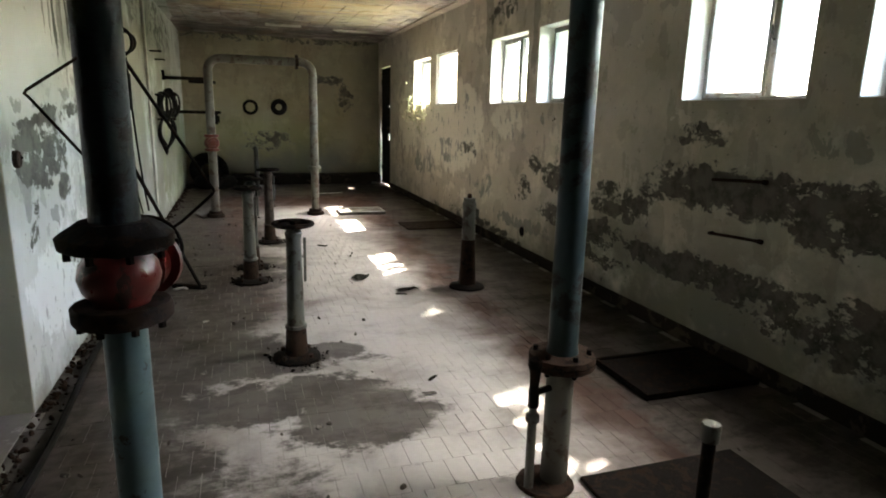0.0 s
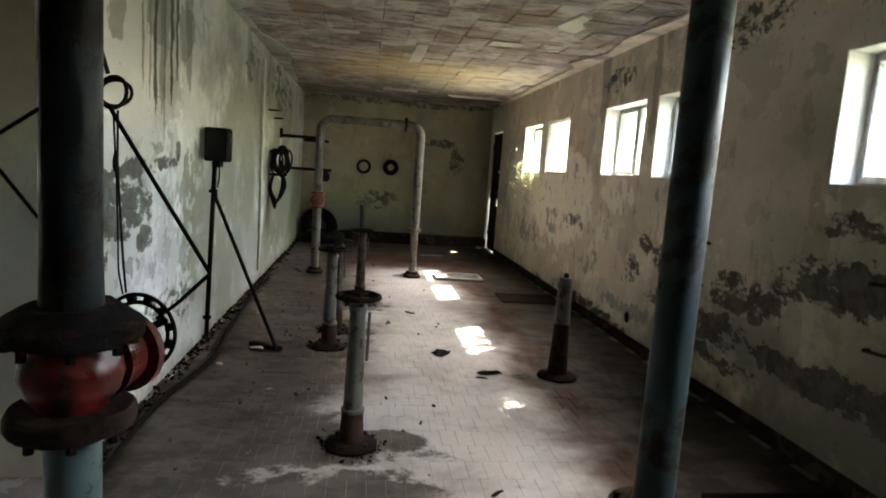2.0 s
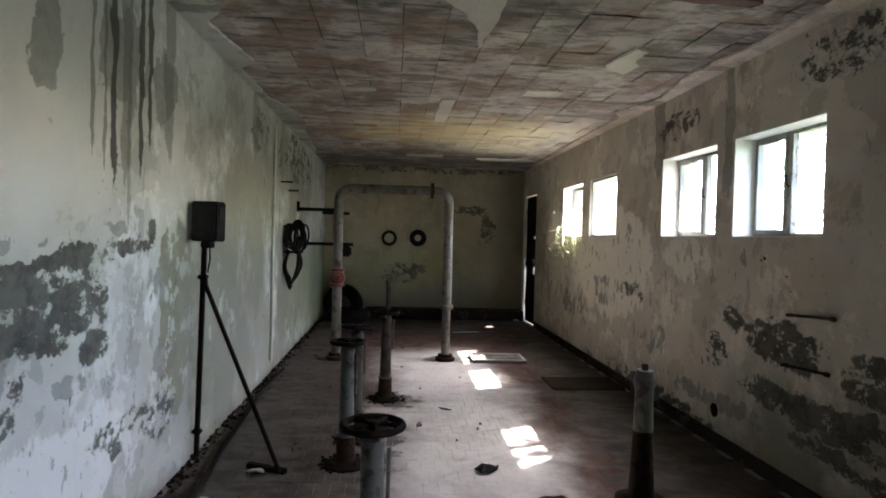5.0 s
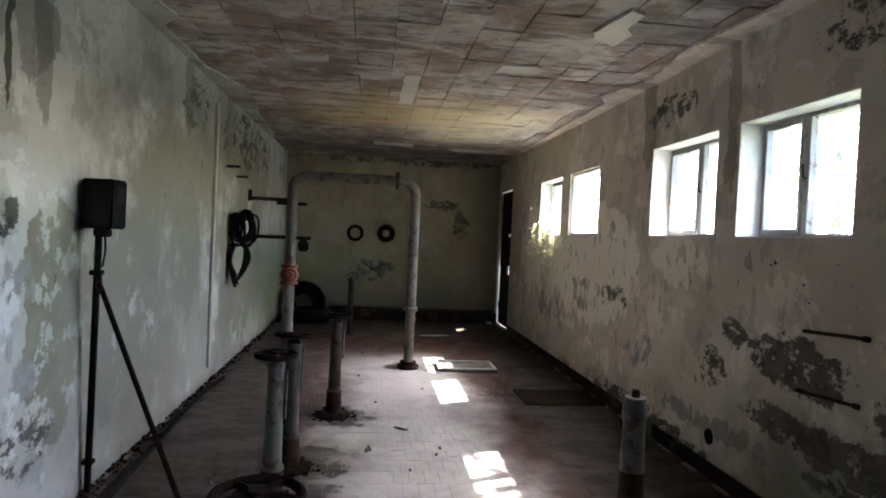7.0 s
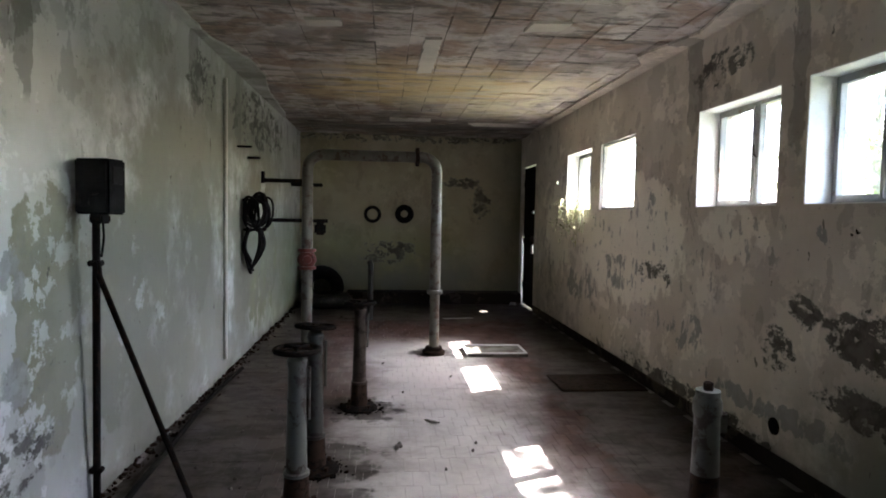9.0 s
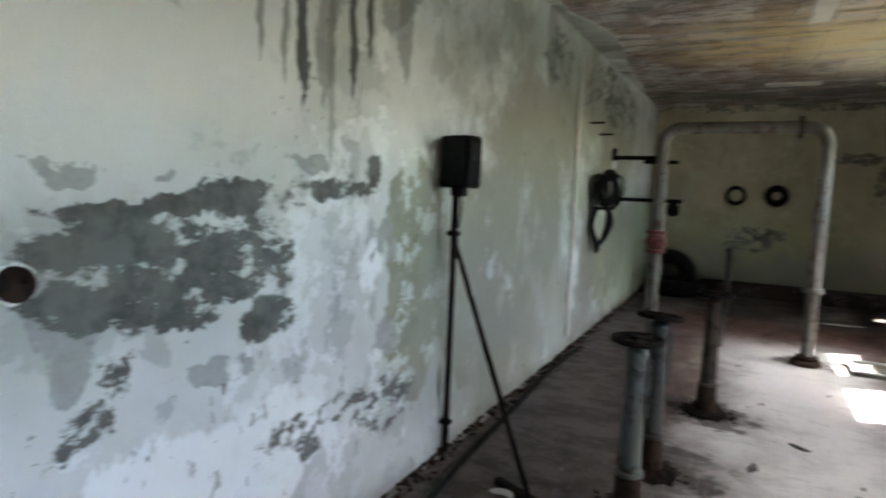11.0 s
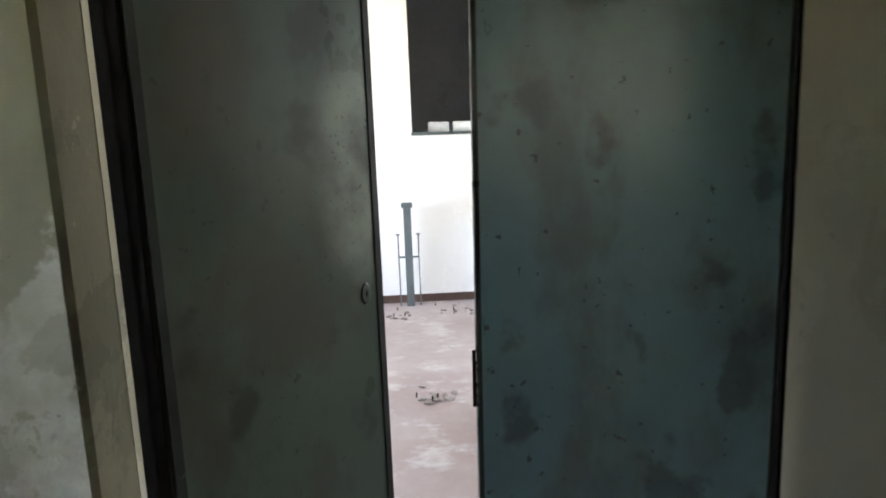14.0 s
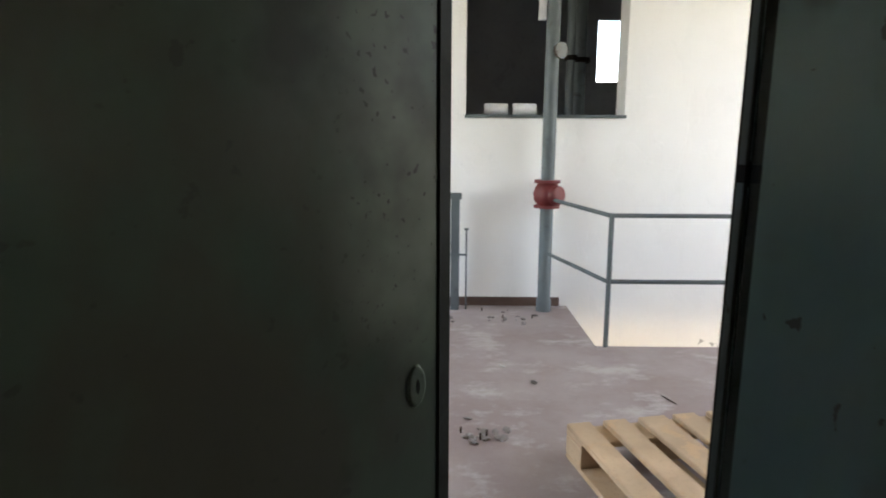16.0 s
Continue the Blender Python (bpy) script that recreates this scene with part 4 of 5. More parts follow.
part("hanging_end_long", tube(B(), [(0.330, 2.672, 1.385), (0.335, 2.675, 1.25), (0.337, 2.68, 1.08), (0.345, 2.68, 1.035)], 0.0018, 6), M["rubber"], loop, smooth=True)
dia = thing("bent_wire", (0.133, 2.605, 1.1), "thin wire bent sharply beside the valve pipe", "wire")
part("wire", tube(B(), [(0.273, 2.525, 1.375), (0.173, 2.545, 1.31), (0.167, 2.550, 1.303), (0.173, 2.555, 1.296), (0.268, 2.565, 1.165)], 0.0032, 6), M["iron"], dia, smooth=True)

PR = (1.592, 2.83)
pipe2 = thing("flanged_pipe", (*PR, 0), "teal and grey upright pipe with a rusty flange", "pipe")
part("lower_pipe", lathe(B(), (*PR, 0), (0, 0, 1), [(0, 0.048), (0.445, 0.048)], 26), M["grey_pipe"], pipe2, smooth=True)
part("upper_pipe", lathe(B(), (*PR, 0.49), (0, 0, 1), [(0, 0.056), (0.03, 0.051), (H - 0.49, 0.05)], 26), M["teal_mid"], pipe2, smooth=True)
flange_right = part("flange", rough_up(lathe(B(), (*PR, 0.445), (0, 0, 1), [(0, 0.108), (0.006, 0.115), (0.02, 0.115), (0.022, 0.108), (0.026, 0.115), (0.044, 0.112), (0.05, 0.08)], 26), 0.004, 30), M["rust"], pipe2, smooth=True)
bolts(flange_right, PR, 0.090, 6, 0.43, 0.51, M["iron"])
bm = lathe(B(), (PR[0] - 0.115, PR[1] - 0.03, 0.0), (0, 0, 1), [(0, 0.016), (0.26, 0.016), (0.265, 0.024), (0.29, 0.024), (0.295, 0.013), (0.32, 0.013)], 14)
part("side_pipe", bm, M["grey_pipe"], pipe2, smooth=True)
bm = lathe(B(), (PR[0] - 0.115, PR[1] - 0.03, 0.32), (0, 0, 1), [(0, 0.02), (0.05, 0.019), (0.07, 0.015), (0.12, 0.019), (0.15, 0.026), (0.17, 0.022)], 14)
part("side_valve", rough_up(bm, 0.003, 40), M["iron"], pipe2, smooth=True)
part("side_branch", tube(B(), [(PR[0] - 0.115, PR[1] - 0.03, 0.46), (PR[0] - 0.04, PR[1] - 0.01, 0.465)], 0.014, 8), M["iron"], pipe2, smooth=True)
part("side_branch_lower", tube(B(), [(PR[0] - 0.115, PR[1] - 0.03, 0.37), (PR[0] - 0.04, PR[1] - 0.01, 0.37)], 0.012, 8), M["iron"], pipe2, smooth=True)
part("foot_plate", rough_up(lathe(B(), (PR[0] - 0.04, PR[1] - 0.01, 0), (0, 0, 1), [(0, 0.105), (0.012, 0.10)], 18), 0.004, 20), M["rust"], pipe2)


def pedestal(name, x, y, h, disc_r, label, wheel=True, tilt=(0, 0), side_rod=True, paint="stand"):
    t = thing(name, (x, y, 0), label, "valve stand", "valve stands")
    part("base_flange", rough_up(lathe(B(), (x, y, 0), (0, 0, 1), [(0, 0.125), (0.012, 0.125), (0.02, 0.10), (0.03, 0.062)], 22), 0.006, 22), M["iron"], t, smooth=True)
    part("column", lathe(B(), (x, y, 0.015), (0, 0, 1), [(0.155, 0.05), (0.156, 0.056), (0.17, 0.056), (0.175, 0.046), (h * 0.55, 0.042), (h - 0.10, 0.037), (h - 0.06, 0.044), (h - 0.035, 0.03)], 22), M[paint], t, smooth=True)
    part("column_foot", lathe(B(), (x, y, 0.015), (0, 0, 1), [(0, 0.06), (0.155, 0.051)], 22), M["rust"], t, smooth=True)
    for k in range(4):
        a = math.pi / 4 + k * math.pi / 2
        part("bolt", lathe(B(), (x + 0.095 * math.cos(a), y + 0.095 * math.sin(a), 0.005), (0, 0, 1), [(0, 0.012), (0.035, 0.012)], 6), M["rust"], t)
    rr_ = random.Random(int(y * 100))
    bm = B()
    for k in range(90):
        a, q = rr_.random() * 6.28, 0.115 + abs(rr_.gauss(0, 0.03))
        s = rr_.choice((0.003, 0.004, 0.005, 0.007, 0.011))
        mm = Matrix.Translation((x + q * math.cos(a), y + q * math.sin(a), s * 0.2)) @ Euler((rr_.random() * 6, rr_.random() * 6, 0)).to_matrix().to_4x4() @ Matrix.Diagonal((s, s * 1.5, s * 0.45, 1))
        bmesh.ops.create_icosphere(bm, subdivisions=1, radius=1.0, matrix=mm)
    tagged(part("dirt_ring", bm, M["iron"], t), kind="stuff")
    if wheel:
        ax = Vector((tilt[0], tilt[1], 1))
        handwheel(t, (x, y, h), ax, disc_r - 0.012, M["iron"], 5, 0.012)
        bm = lathe(B(), (x, y, h - 0.006), ax, [(0, disc_r * 0.55), (0.008, disc_r * 0.55)], 20)
        part("wheel_disc", bm, M["rust"], t, smooth=True)
    if side_rod:
        part("guide_rod", tube(B(), [(x + 0.052, y - 0.01, h - 0.30), (x + 0.054, y - 0.01, h - 0.07)], 0.007, 7), M["stand"], t, smooth=True)
    return t


pedestal("valve_stand", 0.806, 4.20, 0.722, 0.108, "grey-green iron valve stand with a dark handwheel")
pedestal("valve_stand", 0.605, 5.775, 0.716, 0.105, "grey-green iron valve stand beside a second one")
pedestal("valve_stand", 0.63, 6.22, 0.735, 0.105, "dark iron valve stand with a tilted handwheel", tilt=(0.05, 0.1), paint="stand_dark")
pedestal("valve_stand", 0.81, 7.205, 0.715, 0.11, "rusty iron valve stand with a flat handwheel", paint="stand_rust")
stub = thing("bent_stub", (0.79, 10.7, 0), "thin dark bent pipe stub on the floor", "pipe")
part("tube", tube(B(), [(0.79, 10.7, 0), (0.79, 10.7, 0.66), (0.785, 10.7, 0.70), (0.765, 10.7, 0.73)], 0.035, 10), M["stand_dark"], stub, smooth=True)

px, py = 2.16, 5.255
post = thing("valve_post", (px, py, 0), "rust-streaked iron post with a bare square spindle", "valve stand")
part("base_flange", rough_up(lathe(B(), (px, py, 0), (0, 0, 1), [(0, 0.135), (0.015, 0.13), (0.03, 0.075)], 22), 0.006, 20), M["iron"], post, smooth=True)
part("column", lathe(B(), (px, py, 0.02), (0, 0, 1), [(0.35, 0.05), (0.56, 0.045), (0.58, 0.052), (0.62, 0.052), (0.635, 0.044), (0.66, 0.044)], 22), M["stand"], post, smooth=True)
part("column_foot", lathe(B(), (px, py, 0.02), (0, 0, 1), [(0, 0.068), (0.12, 0.06), (0.35, 0.05)], 22), M["rust"], post, smooth=True)
part("spindle", box(B(), (px - 0.014, py - 0.014, 0.67), (px + 0.014, py + 0.014, 0.712), 0.004), M["rust"], post)
part("side_lug", box(B(), (px + 0.045, py - 0.02, 0.52), (px + 0.072, py + 0.02, 0.60), 0.006), M["stand"], post)

# pipe arch
GL, GR, GY, GT, r = 0.255, 1.437, 8.80, 1.84, 0.05
gate = thing("pipe_arch", ((GL + GR) / 2, GY, 0), "grey pipe arch with flanges and an orange-red valve", "pipe")
part("left_leg_lower", lathe(B(), (GL, GY, 0.05), (0, 0, 1), [(0, r), (0.74, r)], 20), M["grey_pipe"], gate, smooth=True)
part("left_leg_upper", tube(B(), [(GL, GY, 0.98), (GL, GY, GT - 0.14)] + arc((GL + 0.14, GY, GT - 0.14), 0.14, 180, 90) + [(1.24, GY, GT)], r, 18), M["grey_pipe"], gate, smooth=True)
part("right_leg_upper", tube(B(), [(1.25, GY, GT)] + arc((GR - 0.14, GY, GT - 0.14), 0.14, 90, 0) + [(GR, GY, 0.60)], r, 18), M["grey_pipe"], gate, smooth=True)
part("right_leg_lower", lathe(B(), (GR, GY, 0.05), (0, 0, 1), [(0, r * 0.92), (0.52, r * 0.92)], 20), M["grey_pipe"], gate, smooth=True)
for nm, c, ax, rr, ln in (("flange", (GR, GY, 0.57), (0, 0, 1), 0.076, 0.04), ("top_flange", (1.235, GY, GT), (1, 0, 0), 0.085, 0.035), ("foot_flange", (GL, GY, 0.0), (0, 0, 1), 0.10, 0.04), ("foot_flange", (GR, GY, 0.0), (0, 0, 1), 0.105, 0.04), ("foot_flange", (GL, GY, 0.045), (0, 0, 1), 0.075, 0.03), ("foot_flange", (GR, GY, 0.045), (0, 0, 1), 0.08, 0.03)):
    part(nm, rough_up(lathe(B(), c, ax, [(0, rr * 0.95), (ln * 0.2, rr), (ln * 0.8, rr), (ln, rr * 0.95)], 18), 0.003, 30), M["rust"] if nm != "flange" else M["grey_pipe"], gate, smooth=True)
v = part("valve_body", lathe(B(), (GL, GY, 0.79), (0, 0, 1), [(0, 0.082), (0.025, 0.082), (0.03, 0.06), (0.07, 0.085), (0.11, 0.085), (0.155, 0.06), (0.16, 0.082), (0.19, 0.082)], 22), M["orange"], gate, "orange-red cast valve", smooth=True)
part("valve_bonnet", lathe(B(), (GL + 0.01, GY - 0.05, 0.885), (0.1, -1, 0), [(0, 0.062), (0.05, 0.062), (0.055, 0.04), (0.07, 0.036), (0.075, 0.015)], 18), M["orange"], gate, smooth=True)

# low ledge at the end wall
led = thing("end_ledge", (1.7, YF - 0.15, 0), "low dark concrete ledge along the end wall", "ledge")
led["kind"] = "structure"
part("ledge", rough_up(box(B(), (0.4, YF - 0.3, 0), (XR - 0.02, YF - 0.001, 0.17), 0.012), 0.004, 6), M["foot_dark"], led)

# rings hung on the end wall
for k, (x, z, rr, tr) in enumerate(((0.765, 1.312, 0.105, 0.026), (1.24, 1.325, 0.098, 0.045))):
    g = thing("rubber_ring", (x, YF - 0.045, z), "dark round ring fixed to the end wall" if k == 0 else "thick dark round ring fixed to the end wall", "ring", "rings on the end wall")
    part("ring", tube(B(), [Vector((x, YF - tr - 0.002, z)) + rr * Vector((math.cos(2 * math.pi * j / 26), 0, math.sin(2 * math.pi * j / 26))) for j in range(26)], tr, 10, True), M["rubber"], g, smooth=True)

# tyre heap in the far corner
for k, (x, y, z, rr, tr, ax) in enumerate(((0.06, 12.0, 0.26, 0.22, 0.10, (0.3, -1, 0.5)), (0.16, 11.75, 0.10, 0.24, 0.10, (0, 0, 1)))):
    g = thing("old_tyre", (x, y, 0), "old black tyre dumped in the corner", "tyre", "tyres in the corner")
    axv = Vector(ax).normalized()
    u = axv.orthogonal().normalized()
    w = axv.cross(u)
    part("tyre", tube(B(), [Vector((x, y, z)) + rr * (math.cos(2 * math.pi * j / 28) * u + math.sin(2 * math.pi * j / 28) * w) for j in range(28)], tr, 12, True), M["rubber"], g, smooth=True)

# ---- things on the west wall ----
bx = thing("speaker_box", (-0.26, 5.85, 1.28), "black box on an iron pole against the wall", "box")
m = Matrix.Translation((-0.205, 5.80, 0)) @ Matrix.Rotation(radians(-14), 4, "Z")
part("housing", box(B(), (-0.075, -0.055, 1.278), (0.080, 0.055, 1.505), 0.008, m), M["black"], bx)
part("side_slot", box(B(), (0.078, -0.028, 1.40), (0.0825, 0.034, 1.475), 0.002, m), M["rubber"], bx)
part("front_frame", box(B(), (-0.068, -0.058, 1.286), (0.073, -0.053, 1.497), 0.003, m), M["rubber"], bx)
part("clamp", box(B(), (-0.03, -0.03, 1.24), (0.03, 0.03, 1.28), 0.006, m), M["iron"], bx)
pl = thing("iron_pole", (-0.27, 5.865, 0), "thin dark iron pole standing by the wall", "pole")
part("pole", tube(B(), [(-0.282, 5.915, 0.0), (-0.225, 5.81, 1.26)], 0.016, 10), M["iron"], pl, smooth=True)
part("clip", box(B(), (-0.262, 5.802, 1.06), (-0.207, 5.845, 1.085), 0.005), M["iron"], pl)
part("clip", box(B(), (-0.305, 5.885, 0.14), (-0.25, 5.925, 0.165), 0.005), M["iron"], pl)
part("cord", tube(B(), [(-0.195, 5.80, 1.27), (-0.190, 5.80, 1.18), (-0.205, 5.81, 1.10)], 0.005, 6), M["rubber"], pl, smooth=True)
st = thing("leaning_stick", (0.0, 5.7, 0), "dark stick leaning from the pole to the floor", "stick")
part("stick", tube(B(), [(-0.215, 5.80, 1.075), (-0.205, 5.79, 1.02), (0.26, 5.62, 0.012)], 0.0125, 8), M["iron"], st, smooth=True)
part("foot_bar", box(B(), (0.05, 5.67, 0.0), (0.30, 5.71, 0.03), 0.004, Matrix.Translation((0.17, 5.69, 0)) @ Matrix.Rotation(radians(-25), 4, "Z") @ Matrix.Translation((-0.17, -5.69, 0))), M["iron"], st)

cab = thing("cable_bundle", (-0.2, 8.7, 0.75), "black cables looped over iron wall hooks", "cable")
rnd = random.Random(3)
for k in range(14):
    c = Vector((XL + 0.12 + rnd.uniform(-0.03, 0.03), 8.62 + 0.026 * k, 1.30 + rnd.uniform(-0.02, 0.03)))
    rx, rz, tw, sq = 0.085 + rnd.uniform(-0.045, 0.02), 0.14 + rnd.uniform(-0.035, 0.02), rnd.uniform(-0.9, 0.9), rnd.uniform(-0.2, 0.2)
    part("loop", tube(B(), [c + Vector((rx * math.cos(a) * math.cos(tw), rx * math.cos(a) * math.sin(tw), rz * math.sin(a + sq) + 0.012 * math.sin(3 * a + k))) for a in [2 * math.pi * j / 24 for j in range(24)]], 0.0105, 7, True), M["rubber"], cab, smooth=True)
for k in range(14):
    side = -1 if k < 9 else 1
    y0, x0 = 8.68 + 0.03 * (k % 4), XL + 0.09 + side * 0.02
    bow, low = side * (0.035 + 0.012 * (k % 4)) + rnd.uniform(-0.01, 0.01), 0.75 + rnd.uniform(0.0, 0.12)
    part("hanging_end", tube(B(), [(max(XL + 0.012, x0 + bow * math.sin(math.pi * f) - side * 0.02 * f * f + 0.05 * (side > 0) * (1 - f) ** 2), y0 + 0.02 * math.sin(5 * f + k), 1.16 + (low - 1.16) * f) for f in [j / 12 for j in range(13)]], 0.0105, 7), M["rubber"], cab, smooth=True)
part("hook", box(B(), (XL - 0.01, 8.74, 1.40), (XL + 0.22, 8.77, 1.425), 0.004), M["iron"], cab)
part("hook", box(B(), (XL - 0.01, 8.78, 1.135), (XL + 0.2, 8.81, 1.155), 0.004), M["iron"], cab)

for k, (y, z, ln, lab) in enumerate(((8.55, 1.86, 0.12, "short thin iron peg in the wall"), (8.95, 1.80, 0.11, "short thin iron peg in the wall"))):
    g = thing("wall_peg", (XL, y, z), lab, "peg", "pegs in the west wall")
    part("peg", box(B(), (XL - 0.02, y, z), (XL + ln, y + 0.02, z + 0.014), 0.003), M["iron"], g)
for k, (y, z, ln) in enumerate(((9.55, 1.635, 0.52), (9.72, 1.225, 0.66))):
    g = thing("wall_bracket", (XL, y, z), "long dark iron pipe bracket on the wall", "bracket", "pipe brackets")
    part("arm", box(B(), (XL - 0.02, y, z - 0.02), (XL + ln, y + 0.04, z + 0.02), 0.004), M["iron"], g)
    part("wall_plate", box(B(), (XL, y - 0.01, z - 0.03), (XL + 0.03, y + 0.05, z + 0.09), 0.004), M["iron"], g)
    if k == 0:
        part("clip", box(B(), (XL + 0.3, y - 0.005, z - 0.055), (XL + 0.62, y + 0.045, z - 0.02), 0.006), M["iron"], g)
    else:
        part("clip", box(B(), (XL + 0.52, y - 0.01, z - 0.15), (XL + 0.64, y + 0.05, z - 0.02), 0.02), M["iron"], g)
con = thing("wall_conduit", (XL + 0.02, 8.1, 0.2), "pale painted conduit running up the wall", "conduit")
part("conduit", tube(B(), [(XL + 0.016, 8.12, 0.12), (XL + 0.016, 8.12, 2.35)], 0.014, 10), M["plaster_left"], con, smooth=True)
ho = thing("wall_socket", (XL, 4.02, 1.06), "round brown socket hole in chipped plaster", "socket")
part("rim", rough_up(lathe(B(), (XL - 0.01, 4.02, 1.06), (1, 0, 0), [(0, 0.047), (0.010, 0.045), (0.012, 0.038)], 26), 0.004, 40), M["reveal_white"], ho, smooth=True)
part("socket_body", lathe(B(), (XL - 0.005, 4.02, 1.06), (1, 0, 0), [(0, 0.036), (0.022, 0.036), (0.026, 0.033)], 24), M["rust"], ho, smooth=True)
part("contact", lathe(B(), (XL + 0.025, 4.025, 1.066), (1, 0, 0), [(0, 0.005), (0.008, 0.004)], 8), M["iron"], ho)

# ---- pegs on the east wall ----
for y, z, ln, lab in ((5.0, 0.985, 0.10, "rusty iron peg in the stained wall"), (5.03, 0.71, 0.10, "rusty iron peg in the stained wall"), (3.38, 0.70, 0.08, "dark iron bar fixed low on the wall"), (3.4, 0.99, 0.07, "dark iron peg in the mould band")):
    g = thing("wall_peg", (XR, y, z), lab, "peg", "pegs in the east wall")
    part("peg", tube(B(), [(XR + 0.02, y + 0.36, z - 0.02), (XR - 0.03, y + 0.36, z - 0.02), (XR - 0.04, y + 0.35, z - 0.019), (XR - 0.04, y + 0.15, z - 0.004), (XR - 0.04, y + 0.01, z + 0.004)], 0.0085, 8), M["rust"], g, smooth=True)
    part("wall_plate", lathe(B(), (XR - 0.04, y + 0.012, z + 0.004), (0, -1, 0), [(0, 0.014), (0.02, 0.014)], 6), M["rust"], g)

hole = thing("wall_hole", (XR, 6.12, 0.23), "dark round hole low in the stained wall", "hole")
part("sleeve", rough_up(lathe(B(), (XR + 0.01, 6.12, 0.23), (-1, 0, 0), [(0, 0.046), (0.014, 0.046), (0.016, 0.036), (0.002, 0.034)], 22), 0.002, 40), M["iron"], hole, smooth=True)
# flat black disc paints the dark inside of the hole
part("bore_disc", lathe(B(), (XR + 0.004, 6.12, 0.23), (-1, 0, 0), [(0, 0.036), (0.006, 0.036)], 20), M["black"], hole)
for y, z, w in ((5.62, 1.27, 0.03), (5.66, 1.25, 0.022), (5.52, 1.22, 0.016), (5.42, 1.17, 0.018), (5.55, 1.12, 0.014), (5.38, 1.09, 0.014), (6.32, 1.22, 0.02), (6.14, 0.93, 0.022), (6.55, 0.86, 0.026)):
    bm = rough_up(lathe(B(), (XR + 0.004, y, z), (-1, 0, 0), [(0, w * 0.5), (0.004, w * 0.4)], 9), w * 0.3, 45)
    tagged(part("plaster_chip_mark", bm, M["rust"]), "small dark chip mark in the plaster", "chip mark", "chip marks on the window wall")

# ---- far side door ----
fd = thing("door_3", (XR + 0.05, 11.8, 0), "dark weathered plank door with light at its edges", "door")
fd["kind"] = "structure"
for k, runs in enumerate((((0.012, 2.035),), ((0.012, 0.80), (1.03, 1.36), (1.40, 2.035)), ((0.012, 2.035),), ((0.012, 2.035),), ((1.02, 2.035),))):
    y0 = 11.425 + k * 0.153
    for z0, z1 in runs:
        part("plank", rough_up(box(B(), (XR + 0.03, y0, z0), (XR + 0.06, y0 + (0.161 if k == 4 else 0.1525), z1), 0.001), 0.002, 9), M["iron"], fd)
part("plank", rough_up(box(B(), (XR + 0.03, 12.037, 0.012), (XR + 0.06, 12.178, 1.02), 0.001), 0.002, 9), M["iron"], fd)
for z in (0.26, 0.92, 1.75):
    part("rail", box(B(), (XR + 0.006, 11.46, z), (XR + 0.029, 12.14, z + 0.09), 0.004), M["iron"], fd)
part("latch", box(B(), (XR - 0.03, 11.49, 0.97), (XR + 0.006, 11.60, 1.04), 0.006), M["rust"], fd)

# ---- plates and rubbish on the hall floor ----
def slab(name, x0, x1, y0, y1, z, material, label, rim=None):
    t = thing(name, ((x0 + x1) / 2, (y0 + y1) / 2, 0), label, "cover plate", "pit covers")
    part("plate", rough_up(box(B(), (x0, y0, 0.0), (x1, y1, z), 0.004), 0.003, 8), material, t)
    if rim:
        w = 0.022
        for lo, hi in (((x0, y0, z), (x1, y0 + w, z + 0.012)), ((x0, y1 - w, z), (x1, y1, z + 0.012)), ((x0, y0 + w, z), (x0 + w, y1 - w, z + 0.012)), ((x1 - w, y0 + w, z), (x1, y1 - w, z + 0.012))):
            part("rim", box(B(), lo, hi, 0.003), rim, t)
    return t


slab("cover_plate", 1.68, 2.36, 2.15, 2.80, 0.016, M["iron"], "dark rough iron cover plate on the floor")
slab("cover_plate", 2.31, 2.98, 3.26, 3.72, 0.02, M["iron"], "dark iron cover plate by the wall", M["iron"])
slab("cover_plate", 2.31, 2.98, 7.54, 8.0, 0.014, M["rust"], "rusty brown cover plate by the wall")
slab("cover_plate", 1.73, 2.31, 8.66, 9.05, 0.028, M["grey_pipe"], "pale grey metal cover with a raised rim", M["white_metal"])
sp = thing("capped_stub", (2.0, 2.545, 0), "short dark pipe stub with a pale round cap", "pipe")
part("pipe", lathe(B(), (2.0, 2.545, 0.012), (0, 0, 1), [(0, 0.022), (0.24, 0.022)], 16), M["iron"], sp, smooth=True)
part("cap", lathe(B(), (2.0, 2.545, 0.25), (0, 0, 1), [(0, 0.03), (0.055, 0.032), (0.062, 0.028)], 18), M["stand"], sp, smooth=True)

gut = thing("gutter_rubble", (-0.2, 6, 0), "black dirt and rubble heaped along the wall foot", "rubble", kind="stuff")
rnd = random.Random(11)
bm = B()
for k in range(900):
    y = rnd.uniform(2.0, 11.8)
    x = XL + abs(rnd.gauss(0.0, 0.04)) + 0.01
    s = rnd.choice((0.004, 0.006, 0.008, 0.011, 0.016))
    mm = Matrix.Translation((x, y, s * 0.25)) @ Euler((rnd.random() * 6, rnd.random() * 6, rnd.random() * 6)).to_matrix().to_4x4() @ Matrix.Diagonal((s, s * rnd.uniform(0.6, 1.6), s * 0.6, 1))
    bmesh.ops.create_icosphere(bm, subdivisions=1, radius=1.0, matrix=mm)
rub = part("rubble", bm, M["rust"], gut)
tagged(rub, kind="stuff")
dirt = thing("floor_crumbs", (1.0, 6, 0), "scattered crumbs of plaster and dirt on the tiles", "dirt", kind="stuff")
bm = B()
